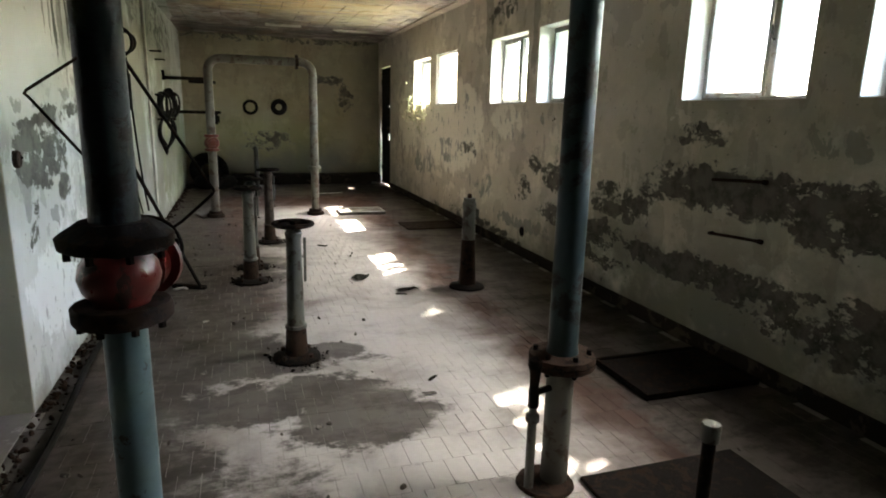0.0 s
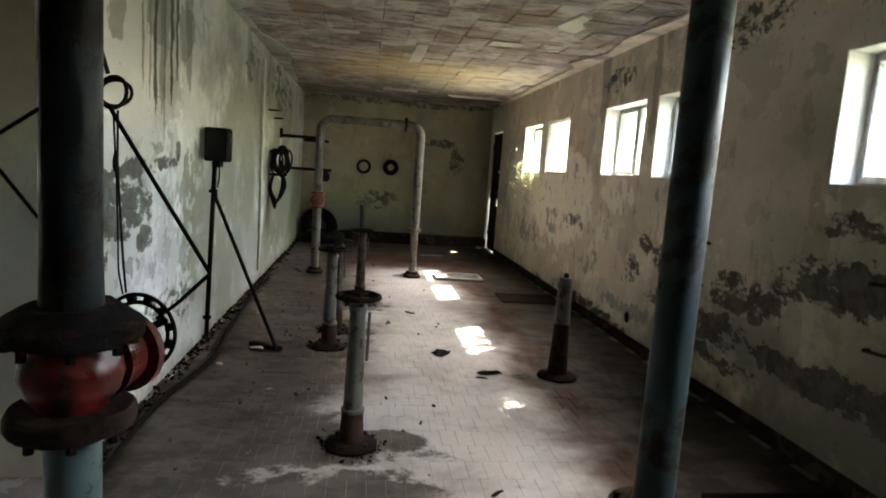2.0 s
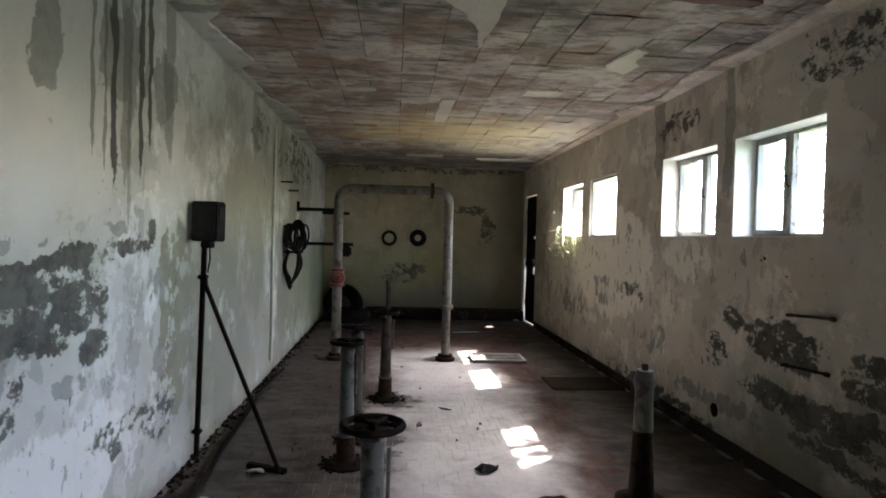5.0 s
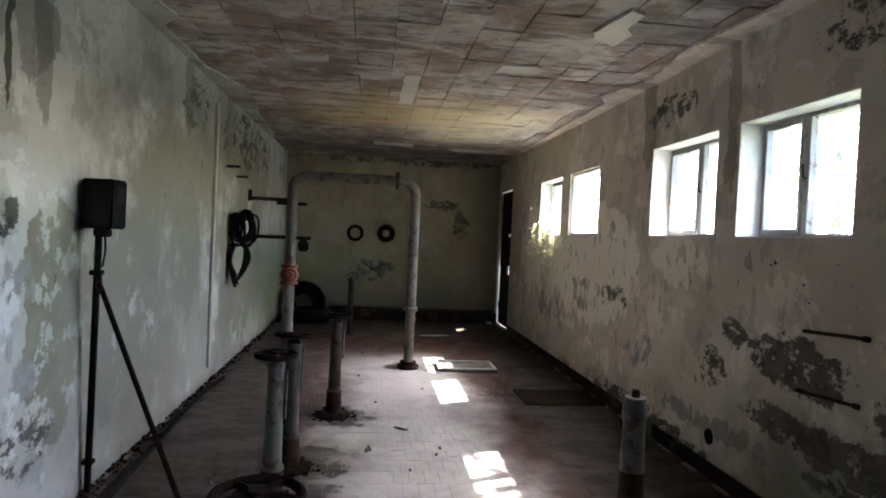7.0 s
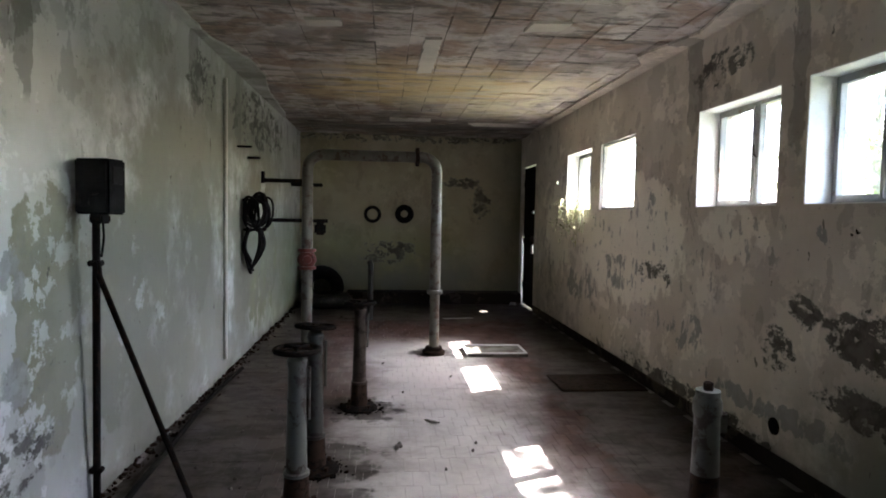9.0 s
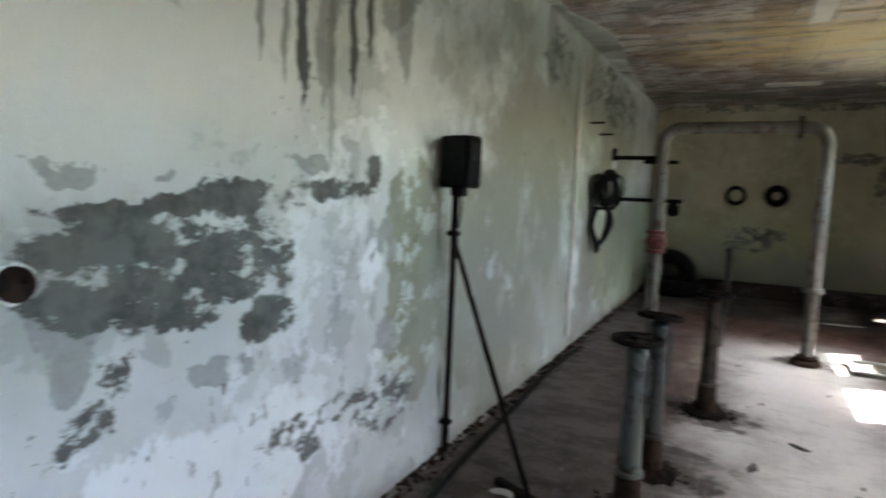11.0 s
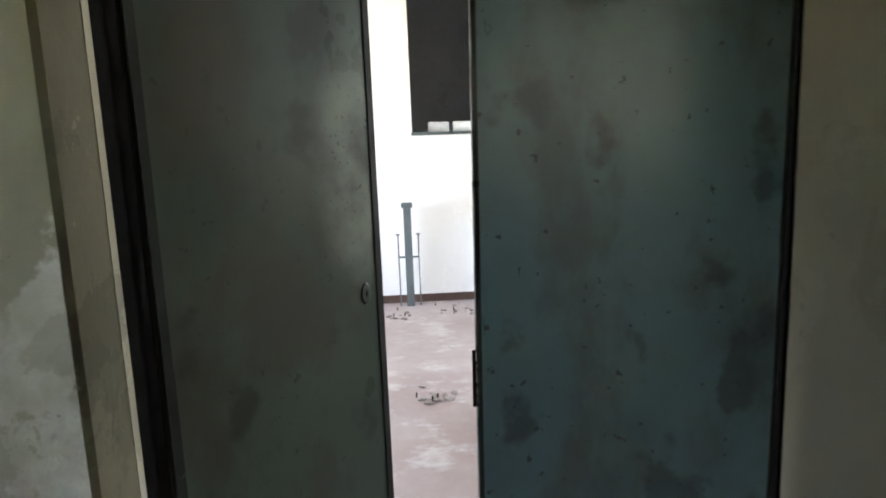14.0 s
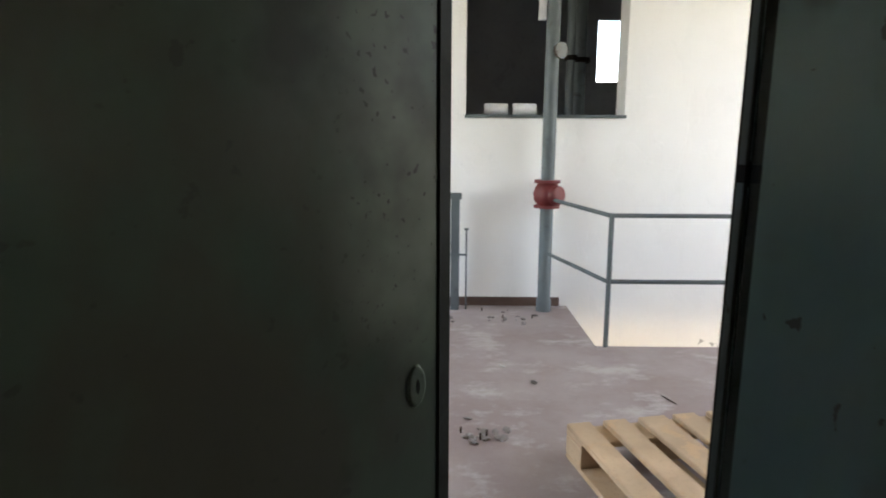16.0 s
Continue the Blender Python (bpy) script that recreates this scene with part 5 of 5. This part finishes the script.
for k in range(260):
    x = XL + 0.1 + abs(rnd.gauss(0, 0.9))
    y = rnd.uniform(2.2, 11.5)
    if x > XR - 0.1:
        continue
    s = rnd.choice((0.004, 0.005, 0.007, 0.010, 0.014))
    mm = Matrix.Translation((x, y, s * 0.25)) @ Euler((rnd.random() * 6, rnd.random() * 6, rnd.random() * 6)).to_matrix().to_4x4() @ Matrix.Diagonal((s, s * rnd.uniform(0.6, 1.8), s * 0.5, 1))
    bmesh.ops.create_icosphere(bm, subdivisions=1, radius=1.0, matrix=mm)
tagged(part("crumbs", bm, M["debris"], dirt), kind="stuff")
hose = thing("floor_hose", (-0.15, 5.2, 0), "dark hose snaking along the foot of the wall", "hose")
part("hose", tube(B(), [(-0.19 + 0.025 * math.sin(y * 2.3) + (0.09 * math.exp(-((y - 5.3) / 0.5) ** 2)), y, 0.02) for y in [2.1 + 0.12 * k for k in range(52)]], 0.015, 8), M["rubber"], hose, smooth=True)


def scrap(name, x, y, sx, sy, sz, rot, material, label):
    m = Matrix.Translation((x, y, 0)) @ Matrix.Rotation(radians(rot), 4, "Z")
    bm = B()
    bmesh.ops.create_icosphere(bm, subdivisions=3, radius=1.0, matrix=m @ Matrix.Diagonal((sx / 2, sy / 2, sz * 0.45, 1)))
    rough_up(bm, min(sx, sy) * 0.30, 22)
    rough_up(bm, min(sx, sy) * 0.10, 70)
    low = min(v.co.z for v in bm.verts)
    bmesh.ops.translate(bm, vec=(0, 0, -low), verts=bm.verts)
    t = tagged(part(name, bm, material), label, "rubbish")
    return t


scrap("torn_rag", 1.42, 5.66, 0.15, 0.10, 0.022, 12, M["rubber"], "crumpled dark scrap on the dusty floor")
scrap("wood_splinter", 1.70, 5.27, 0.19, 0.035, 0.02, 4, M["iron"], "dark splinter of wood on the floor")
scrap("wood_splinter", 1.63, 5.18, 0.09, 0.02, 0.012, -10, M["iron"], "small dark splinter on the floor")
scrap("plaster_chip", 0.12, 5.66, 0.10, 0.06, 0.015, 20, M["paper"], "pale plaster chip on the floor")
scrap("plaster_chip", -0.05, 5.3, 0.05, 0.04, 0.012, 50, M["paper"], "small pale plaster chip on the floor")
scrap("plaster_chip", 0.32, 4.9, 0.035, 0.03, 0.01, 0, M["paper"], "small pale plaster chip on the floor")
scrap("stone_crumb", 0.83, 3.42, 0.03, 0.025, 0.018, 30, M["debris"], "dark crumb of mortar on the floor")
scrap("stone_crumb", 0.87, 3.44, 0.025, 0.02, 0.015, 10, M["debris"], "dark crumb of mortar on the floor")
scrap("dry_twig", 1.42, 3.75, 0.09, 0.02, 0.012, 40, M["iron"], "dark dry twig on the tiles")
scrap("dry_twig", 1.36, 3.60, 0.07, 0.03, 0.01, -30, M["debris"], "dry twig on the tiles")
scrap("dry_twig", 1.28, 6.9, 0.12, 0.025, 0.015, -40, M["debris"], "dry twig on the dusty floor")
scrap("dry_twig", 1.06, 6.5, 0.03, 0.12, 0.015, -10, M["debris"], "dry twig on the dusty floor")
# streak of light from the far door, laid down as a pale strip
scrap("light_streak", 1.9, 10.75, 0.42, 0.03, 0.012, 10, M["white_metal"], "thin pale strip laid as a streak of door light")
scrap("foil_scrap", 2.86, 12.0, 0.12, 0.08, 0.03, 10, M["white_metal"], "pale foil scrap by the far door")

# ---- remnants of ceiling plaster ----
def remnant(pts, label, material=None, z=H - 0.004, t=0.014):
    bm = B()
    rnd_ = random.Random(len(pts) * 7 + int(pts[0][1] * 100))
    dense = []
    for (ax_, ay), (bx_, by) in zip(pts, pts[1:] + pts[:1]):
        steps = max(2, int(math.hypot(bx_ - ax_, by - ay) / 0.05))
        for k in range(steps):
            f = k / steps
            dense.append((ax_ + (bx_ - ax_) * f + rnd_.uniform(-0.008, 0.008), ay + (by - ay) * f + rnd_.uniform(-0.008, 0.008)))
    lo = [bm.verts.new((max(XL + 0.002, min(XR - 0.002, x)), y, z - t)) for x, y in dense]
    hi = [bm.verts.new((v_.co.x, v_.co.y, z + 0.004)) for v_ in lo]
    bm.faces.new(lo), bm.faces.new(hi[::-1])
    n_ = len(lo)
    for k in range(n_):
        bm.faces.new((lo[k], lo[(k + 1) % n_], hi[(k + 1) % n_], hi[k]))
    return tagged(part("ceiling_plaster", bm, material or M["plaster_left"]), label, "plaster", kind="structure")


remnant([(XL, 4.2), (-0.12, 4.7), (-0.07, 5.5), (-0.2, 5.7), (-0.11, 6.45), (-0.25, 6.62), (-0.24, 7.5), (-0.10, 8.06), (-0.09, 8.6), (-0.19, 9.35), (-0.24, 10.6), (XL, 11.0)], "pale strip of old plaster along the ceiling edge", M["wall_left"])
remnant([(0.98, 4.7), (1.3, 4.75), (1.38, 5.2), (1.37, 5.42), (1.34, 5.95), (1.3, 5.6), (1.2, 5.35), (1.0, 5.1)], "pale tongue of plaster left on the ceiling")
remnant([(1.22, 7.3), (1.33, 7.28), (1.33, 8.25), (1.21, 8.28)], "pale strip of plaster left on the ceiling")
remnant([(1.83, 7.04), (1.86, 6.86), (2.09, 6.84), (2.05, 7.0)], "pale patch of plaster left on the ceiling")
remnant([(2.24, 6.2), (2.2, 6.1), (2.27, 5.75), (2.36, 5.8), (2.35, 6.0), (2.42, 6.1), (2.39, 6.3)], "pale patch of plaster left on the ceiling")
remnant([(0.45, 7.0), (0.68, 6.98), (0.68, 7.1), (0.46, 7.12)], "pale chip of plaster left on the ceiling")
remnant([(2.05, 5.02), (2.3, 4.95), (2.58, 5.0), (2.55, 5.06), (2.3, 5.05)], "rusty strip of broken block on the ceiling", M["orange"])
remnant([(1.0, 10.7), (1.5, 10.68), (1.5, 10.85), (1.0, 10.88)], "pale chip of plaster left on the ceiling")
remnant([(2.0, 10.9), (2.7, 10.85), (2.9, 11.05), (2.1, 11.1)], "pale chip of plaster left on the ceiling")
remnant([(2.86, 4.0), (2.9, 5.6), (2.82, 6.3), (2.93, 6.9), (2.78, 7.5), (2.9, 7.7), (2.9, 9.0), (2.95, 11.5), (XR, 11.5), (XR, 4.0)], "warm strip of old plaster along the ceiling edge", M["wall_right"])

# ---- weed in the window ----
def leaf_cloud(bm, c, spread, count, size, rnd_, down=0.0):
    for _ in range(count):
        p = Vector(c) + Vector((rnd_.gauss(0, spread[0]), rnd_.gauss(0, spread[1]), rnd_.gauss(0, spread[2])))
        m = Matrix.Translation(p) @ Euler((rnd_.random() * 6.3, rnd_.random() * 6.3, rnd_.random() * 6.3)).to_matrix().to_4x4()
        s = size * rnd_.uniform(0.5, 1.3)
        vs = [bm.verts.new(m @ Vector(q)) for q in ((-s, 0, 0), (-0.2 * s, 0.42 * s, 0.1 * s), (s, 0, 0), (-0.2 * s, -0.42 * s, 0.1 * s))]
        bm.faces.new(vs)


weed = thing("window_weed", (XR - 0.03, 9.6, 1.3), "weed growing over the window sill, sunlit paleness in its colour", "plant")
rnd = random.Random(21)
for k in range(9):
    y0, y1 = 9.5 + rnd.uniform(-0.3, 0.3), 9.6 + rnd.uniform(-0.55, 0.5)
    z1 = 1.2 + rnd.uniform(-0.22, 0.3)
    part("stem", tube(B(), [(XR + 0.06, y0, SILL + 0.02), (XR - 0.05, (y0 + y1) / 2, SILL + 0.03), (XR - 0.09, y1, z1)], 0.004, 5), M["weed"], weed)
bm = B()
leaf_cloud(bm, (XR - 0.07, 9.62, 1.33), (0.04, 0.27, 0.11), 260, 0.022, rnd)
part("foliage", bm, M["weed"], weed)

# ---- trees outside ----
def tree(x, y, h, rnd_, label):
    t = thing("tree", (x, y, -0.05), label, "tree", "trees outside the windows")
    bm = lathe(B(), (x, y, -0.05), (0, 0, 1), [(0, 0.16), (0.3, 0.12), (h * 0.6, 0.07), (h * 0.85, 0.03)], 10)
    part("trunk", rough_up(bm, 0.03, 2), M["bark"], t, smooth=True)
    for k in range(7):
        a = rnd_.random() * 6.28
        z0 = h * rnd_.uniform(0.6, 0.8)
        d = Vector((math.cos(a), math.sin(a), 0.5)) * rnd_.uniform(0.6, 1.2)
        part("limb", tube(B(), [(x, y, z0), Vector((x, y, z0)) + d * 0.5, Vector((x, y, z0)) + d + Vector((0, 0, 0.2))], 0.014, 6), M["bark"], t)
    bm = B()
    for k in range(75 if h > 6 else 26):
        a, rr = rnd_.random() * 6.28, rnd_.uniform(0.2, 1.5)
        leaf_cloud(bm, (x + rr * math.cos(a), y + rr * math.sin(a), h * rnd_.uniform(0.6 if h > 6 else 0.35, 1.0)), (0.28, 0.28, 0.25), 70, 0.095 if h > 6 else 0.07, rnd_)
    part("crown", bm, M["leaf"], t)


rnd = random.Random(8)
# first two: dense crowns added above view to shade the sun patches
for x, y, h in ((6.9, 4.3, 6.6), (7.0, 6.6, 6.4), (9.5, 2.2, 4.4), (10.5, 7.0, 4.8), (9.0, 12.5, 4.2), (12.5, 17.5, 5.0), (10.0, 21.0, 4.6), (14.0, 10.5, 5.5), (9.6, 27.0, 5.0), (15.0, 3.5, 5.0)):
    tree(x, y, h, rnd, "leafy green tree outside, pale in the glare")

# ---- things in the bright room ----
CX, CY = -4.80, 3.185
c1 = thing("wall_column", (CX, CY, 0), "grey square post with a capped head by the wall", "post")
part("shaft", box(B(), (CX - 0.03, CY - 0.033, 0), (CX + 0.03, CY + 0.033, 0.86), 0.004), M["blue_grey"], c1)
part("head", box(B(), (CX - 0.045, CY - 0.048, 0.86), (CX + 0.045, CY + 0.048, 0.905), 0.004), M["blue_grey"], c1)
for s in (-1, 1):
    part("side_rod", tube(B(), [(CX, CY + s * 0.087, 0.0), (CX, CY + s * 0.087, 0.63)], 0.006, 8), M["blue_grey"], c1)
    part("rod_head", box(B(), (CX - 0.012, CY + s * 0.087 - 0.018, 0.625), (CX + 0.012, CY + s * 0.087 + 0.018, 0.637), 0.002), M["blue_grey"], c1)
part("cross_bar", box(B(), (CX - 0.008, CY - 0.09, 0.425), (CX + 0.008, CY + 0.09, 0.44), 0.002), M["blue_grey"], c1)

QX, QY = -4.78, 3.875
p2 = thing("riser_pipe", (QX, QY, 0), "blue-grey riser pipe with a red valve", "pipe")
part("lower_pipe", lathe(B(), (QX, QY, 0), (0, 0, 1), [(0, 0.058), (0.09, 0.056), (0.1, 0.05), (0.80, 0.05)], 22), M["blue_grey"], p2, smooth=True)
part("upper_pipe", tube(B(), [(QX, QY, 1.0), (QX, QY + 0.01, H2)], 0.05, 22), M["blue_grey"], p2, smooth=True)
part("valve_body", lathe(B(), (QX, QY, 0.80), (0, 0, 1), [(0, 0.098), (0.02, 0.098), (0.022, 0.07), (0.06, 0.098), (0.11, 0.105), (0.16, 0.09), (0.185, 0.07), (0.187, 0.098), (0.21, 0.098)], 26), M["red2"], p2, "faded red cast valve", smooth=True)
part("valve_bonnet", lathe(B(), (QX + 0.04, QY + 0.03, 0.90), (0.8, 0.6, 0), [(0, 0.075), (0.07, 0.07), (0.08, 0.05)], 20), M["red2"], p2, smooth=True)
part("gauge", lathe(B(), (QX + 0.05, QY + 0.03, 1.93), (0.9, 0.45, 0), [(0, 0.012), (0.03, 0.012), (0.032, 0.056), (0.055, 0.056)], 22), M["stand"], p2, smooth=True)
part("bracket", box(B(), (QX - 0.02, QY - 0.10, 2.15), (QX + 0.02, QY - 0.045, 2.4), 0.006), M["white_metal"], p2)

rail = thing("hand_railing", (-3.92, 4.5, 0), "grey painted steel railing round the stair pit", "railing")
for z in (0.84, 0.425):
    part("rail", tube(B(), [(QX + 0.06, QY + 0.02, z + 0.03), (-3.92, 4.13, z), (-3.92, 4.15, z), (-3.92, 7.4, z)], 0.014, 10), M["blue_grey"], rail, smooth=True)
for y in (4.14, 5.6, 7.0):
    part("post", tube(B(), [(-3.92, y, 0), (-3.92, y, 0.845)], 0.016, 10), M["blue_grey"], rail, smooth=True)

# wooden pallet
PO = Matrix.Translation((-2.524, 3.626, 0)) @ Matrix.Rotation(radians(12.2), 4, "Z")
pal = thing("wooden_pallet", (-2.4, 3.9, 0), "light new wooden pallet on the floor", "pallet")
def pbox(name, lo, hi):
    bm = box(B(), lo, hi, 0.003)
    bmesh.ops.transform(bm, matrix=PO, verts=bm.verts)
    return part(name, bm, M["wood"], pal)
for k, w in enumerate((0.10, 0.10, 0.12, 0.10, 0.10)):
    pbox("top_board", (0, k * 0.158, 0.122), (1.2, k * 0.158 + w, 0.144))
for x in (0.0, 0.527, 1.055):
    pbox("cross_board", (x, 0, 0.100), (x + 0.145, 0.75, 0.122))
    for y in (0.0, 0.315, 0.63):
        pbox("block", (x, y, 0.022), (x + 0.145, y + 0.12, 0.100))
for y in (0.0, 0.315, 0.63):
    pbox("bottom_board", (0, y, 0), (1.2, y + 0.1, 0.022))

# figure painted on the wall
fig = bpy.data.curves.new("figure", "FONT")
fig.body, fig.size, fig.extrude, fig.align_x, fig.align_y = "3", 0.215, 0.001, "CENTER", "CENTER"
fig.offset = 0.002
fo = new("wall_number", fig)
fo.matrix_world = Matrix.Translation((X2 + 0.002, 2.86, 1.443)) @ Euler((radians(90), 0, radians(90))).to_matrix().to_4x4()
fig.materials.append(M["red_mark"])
tagged(fo, "red hand-painted figure three on the white wall", "number")

# rubble round holes in the room floor
for hx, hy, n_, sp_ in ((-2.68, 3.28, 16, 0.055), (-4.5, 3.05, 12, 0.10), (-4.55, 3.6, 14, 0.09)):
    heap = thing("mortar_rubble", (hx, hy, 0), "grey broken mortar round a cut-off anchor", "rubble", "rubble on the bright floor")
    rnd = random.Random(int(hy * 100))
    bm = B()
    for k in range(n_):
        s = rnd.uniform(0.006, 0.022)
        mm = Matrix.Translation((hx + rnd.gauss(0, sp_), hy + rnd.gauss(0, sp_), s * 0.2)) @ Euler((rnd.uniform(-0.4, 0.4), rnd.uniform(-0.4, 0.4), rnd.random() * 6)).to_matrix().to_4x4() @ Matrix.Diagonal((s, s * 1.6, s * 0.45, 1))
        bmesh.ops.create_icosphere(bm, subdivisions=1, radius=1.0, matrix=mm)
    part("mortar", bm, M["concrete"], heap)
    for k in range(3):
        part("anchor", lathe(B(), (hx + rnd.gauss(0, sp_), hy + rnd.gauss(0, sp_), 0), (0, 0, 1), [(0, 0.004), (0.028, 0.004)], 6), M["rust"], heap)
scrap("wood_splinter", -3.1, 4.25, 0.12, 0.008, 0.006, 20, M["iron"], "dark twig on the bright floor")
scrap("plaster_chip", -3.55, 3.45, 0.06, 0.02, 0.008, 40, M["paper"], "pale chip on the bright floor")
scrap("stone_crumb", -3.3, 3.6, 0.04, 0.03, 0.015, 10, M["debris"], "grey crumb on the bright floor")

# dark side room seen through the opening
def dark_room():
    x0, x1, y0, y1, z0, z1 = -7.0, X2 - 0.25, 2.4, 5.4, 0.9, 3.3
    wall_with_holes("wall_side_west", "x", x0, -0.1, y0, y1, z0, z1, [(4.72, 4.97, 1.95, 2.60)], M["dark_room"], "sooty dark wall with a small bright window")
    wall_with_holes("wall_side_north", "y", y1, 0.1, x0, x1, z0, z1, [], M["dark_room"], "sooty dark wall of the side room")
    wall_with_holes("wall_side_south", "y", y0, -0.1, x0, x1, z0, z1, [], M["dark_room"], "sooty dark wall of the side room")
    tagged(part("floor_side", box(B(), (x0, y0, z0 - 0.1), (x1, y1, z0)), M["dark_room"]), "dark floor of the side room", "floor", kind="structure")
    tagged(part("ceiling_side", box(B(), (x0, y0, z1), (x1, y1, z1 + 0.1)), M["dark_room"]), "dark ceiling of the side room", "ceiling", kind="structure")


dark_room()
sl = thing("window_ledge", (X2, 3.86, 1.48), "dark grey steel ledge under the opening", "ledge")
sl["kind"] = "structure"
part("ledge", box(B(), (X2 - 0.25, OPEN2[0] - 0.01, 1.470), (X2 + 0.02, OPEN2[1] + 0.01, 1.495), 0.003), M["blue_grey"], sl)
for y, x, rr in ((4.12, -5.35, 0.035), (4.22, -5.5, 0.06)):
    g = thing("inner_pipe", (x, y, 0.9), "dark blue-grey pipe behind the opening", "pipe", "pipes behind the opening")
    part("pipe", tube(B(), [(x, y, 0.9), (x, y, 3.3)], rr, 14), M["blue_grey"], g, smooth=True)
    part("collar", lathe(B(), (x, y, 1.95), (0, 0, 1), [(0, rr * 1.5), (0.04, rr * 1.5)], 14), M["iron"], g, smooth=True)
for k, y in enumerate((3.5, 3.72)):
    g = thing("duct_roll", (-5.05, y, 1.495), "short silvery duct roll lying on the ledge", "duct", "duct rolls on the ledge")
    part("roll", lathe(B(), (-5.06, y - 0.09, 1.495 + 0.045), (0.1, 1, 0), [(0, 0.045), (0.01, 0.048), (0.17, 0.045), (0.18, 0.042)], 18), M["white_metal"], g, smooth=True)

# ---- floor tiles, last ----
def tiles():
    """Running-bond tiles 8 x 16 cm; those in the middle of the hall are single pieces, the rest one mesh."""
    rnd_ = random.Random(2)
    tx, ty, gx, gy = 0.082, 0.164, 0.0022, 0.0008
    meshes = []
    for k in range(4):
        bm_ = B()
        box(bm_, (-(tx - gx) / 2, -(ty - gy) / 2, -0.011), ((tx - gx) / 2, (ty - gy) / 2, 0.0))
        for v_ in bm_.verts:
            v_.co += Vector((rnd_.uniform(-0.0008, 0.0008), rnd_.uniform(-0.0008, 0.0008), rnd_.uniform(-0.0012, 0.0) if v_.co.z > -0.005 else 0))
        bm_.normal_update()
        me_ = bpy.data.meshes.new("tile")
        bm_.to_mesh(me_)
        bm_.free()
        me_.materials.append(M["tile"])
        meshes.append(me_)
    vs, fs = [], []
    base = [(-1, -1, 0), (1, -1, 0), (1, 1, 0), (-1, 1, 0), (-1, -1, 1), (1, -1, 1), (1, 1, 1), (-1, 1, 1)]
    row, y, single = 0, YN + ty / 2, 0
    while y < YF:
        x = XL + (tx / 2 if row % 2 else tx)
        while x < XR - tx / 2 + 0.01:
            if 0.95 < x < 1.95 and 2.75 < y < 4.55 and single < 290:
                ob = new("tile", meshes[rnd_.randrange(4)])
                ob.matrix_basis = Matrix.Translation((x, y, 0))
                ob.parent = floor
                single += 1
            else:
                k = len(vs)
                dz = rnd_.uniform(-0.0015, 0.0)
                for a, b, c in base:
                    vs.append((x + a * (tx - gx) / 2, y + b * (ty - gy) / 2, dz if c else -0.011))
                fs.extend([(k + 4, k + 5, k + 6, k + 7), (k, k + 1, k + 5, k + 4), (k + 1, k + 2, k + 6, k + 5), (k + 2, k + 3, k + 7, k + 6), (k + 3, k, k + 4, k + 7)])
            x += tx
        y += ty
        row += 1
    me_ = bpy.data.meshes.new("tiling")
    me_.from_pydata(vs, [], fs)
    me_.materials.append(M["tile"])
    ob = new("tiling", me_)
    ob.parent = floor
    tagged(ob, kind="stuff")


tiles()

# latch on the far face of the teal leaf, and a worn notch in its edge
bm = box(B(), (wR - 0.05, -0.019, 0.86), (wR + 0.004, -0.0075, 0.97), 0.006)
bmesh.ops.transform(bm, matrix=mR, verts=bm.verts)
part("latch_box", bm, M["iron"], leaf_right, "black iron latch")
bm = box(B(), (wR - 0.009, -0.006, 1.232), (wR + 0.0008, 0.0075, 1.246), 0.002)
bmesh.ops.transform(bm, matrix=mR, verts=bm.verts)
part("latch_plate", bm, M["black"], leaf_right, "small black latch plate")
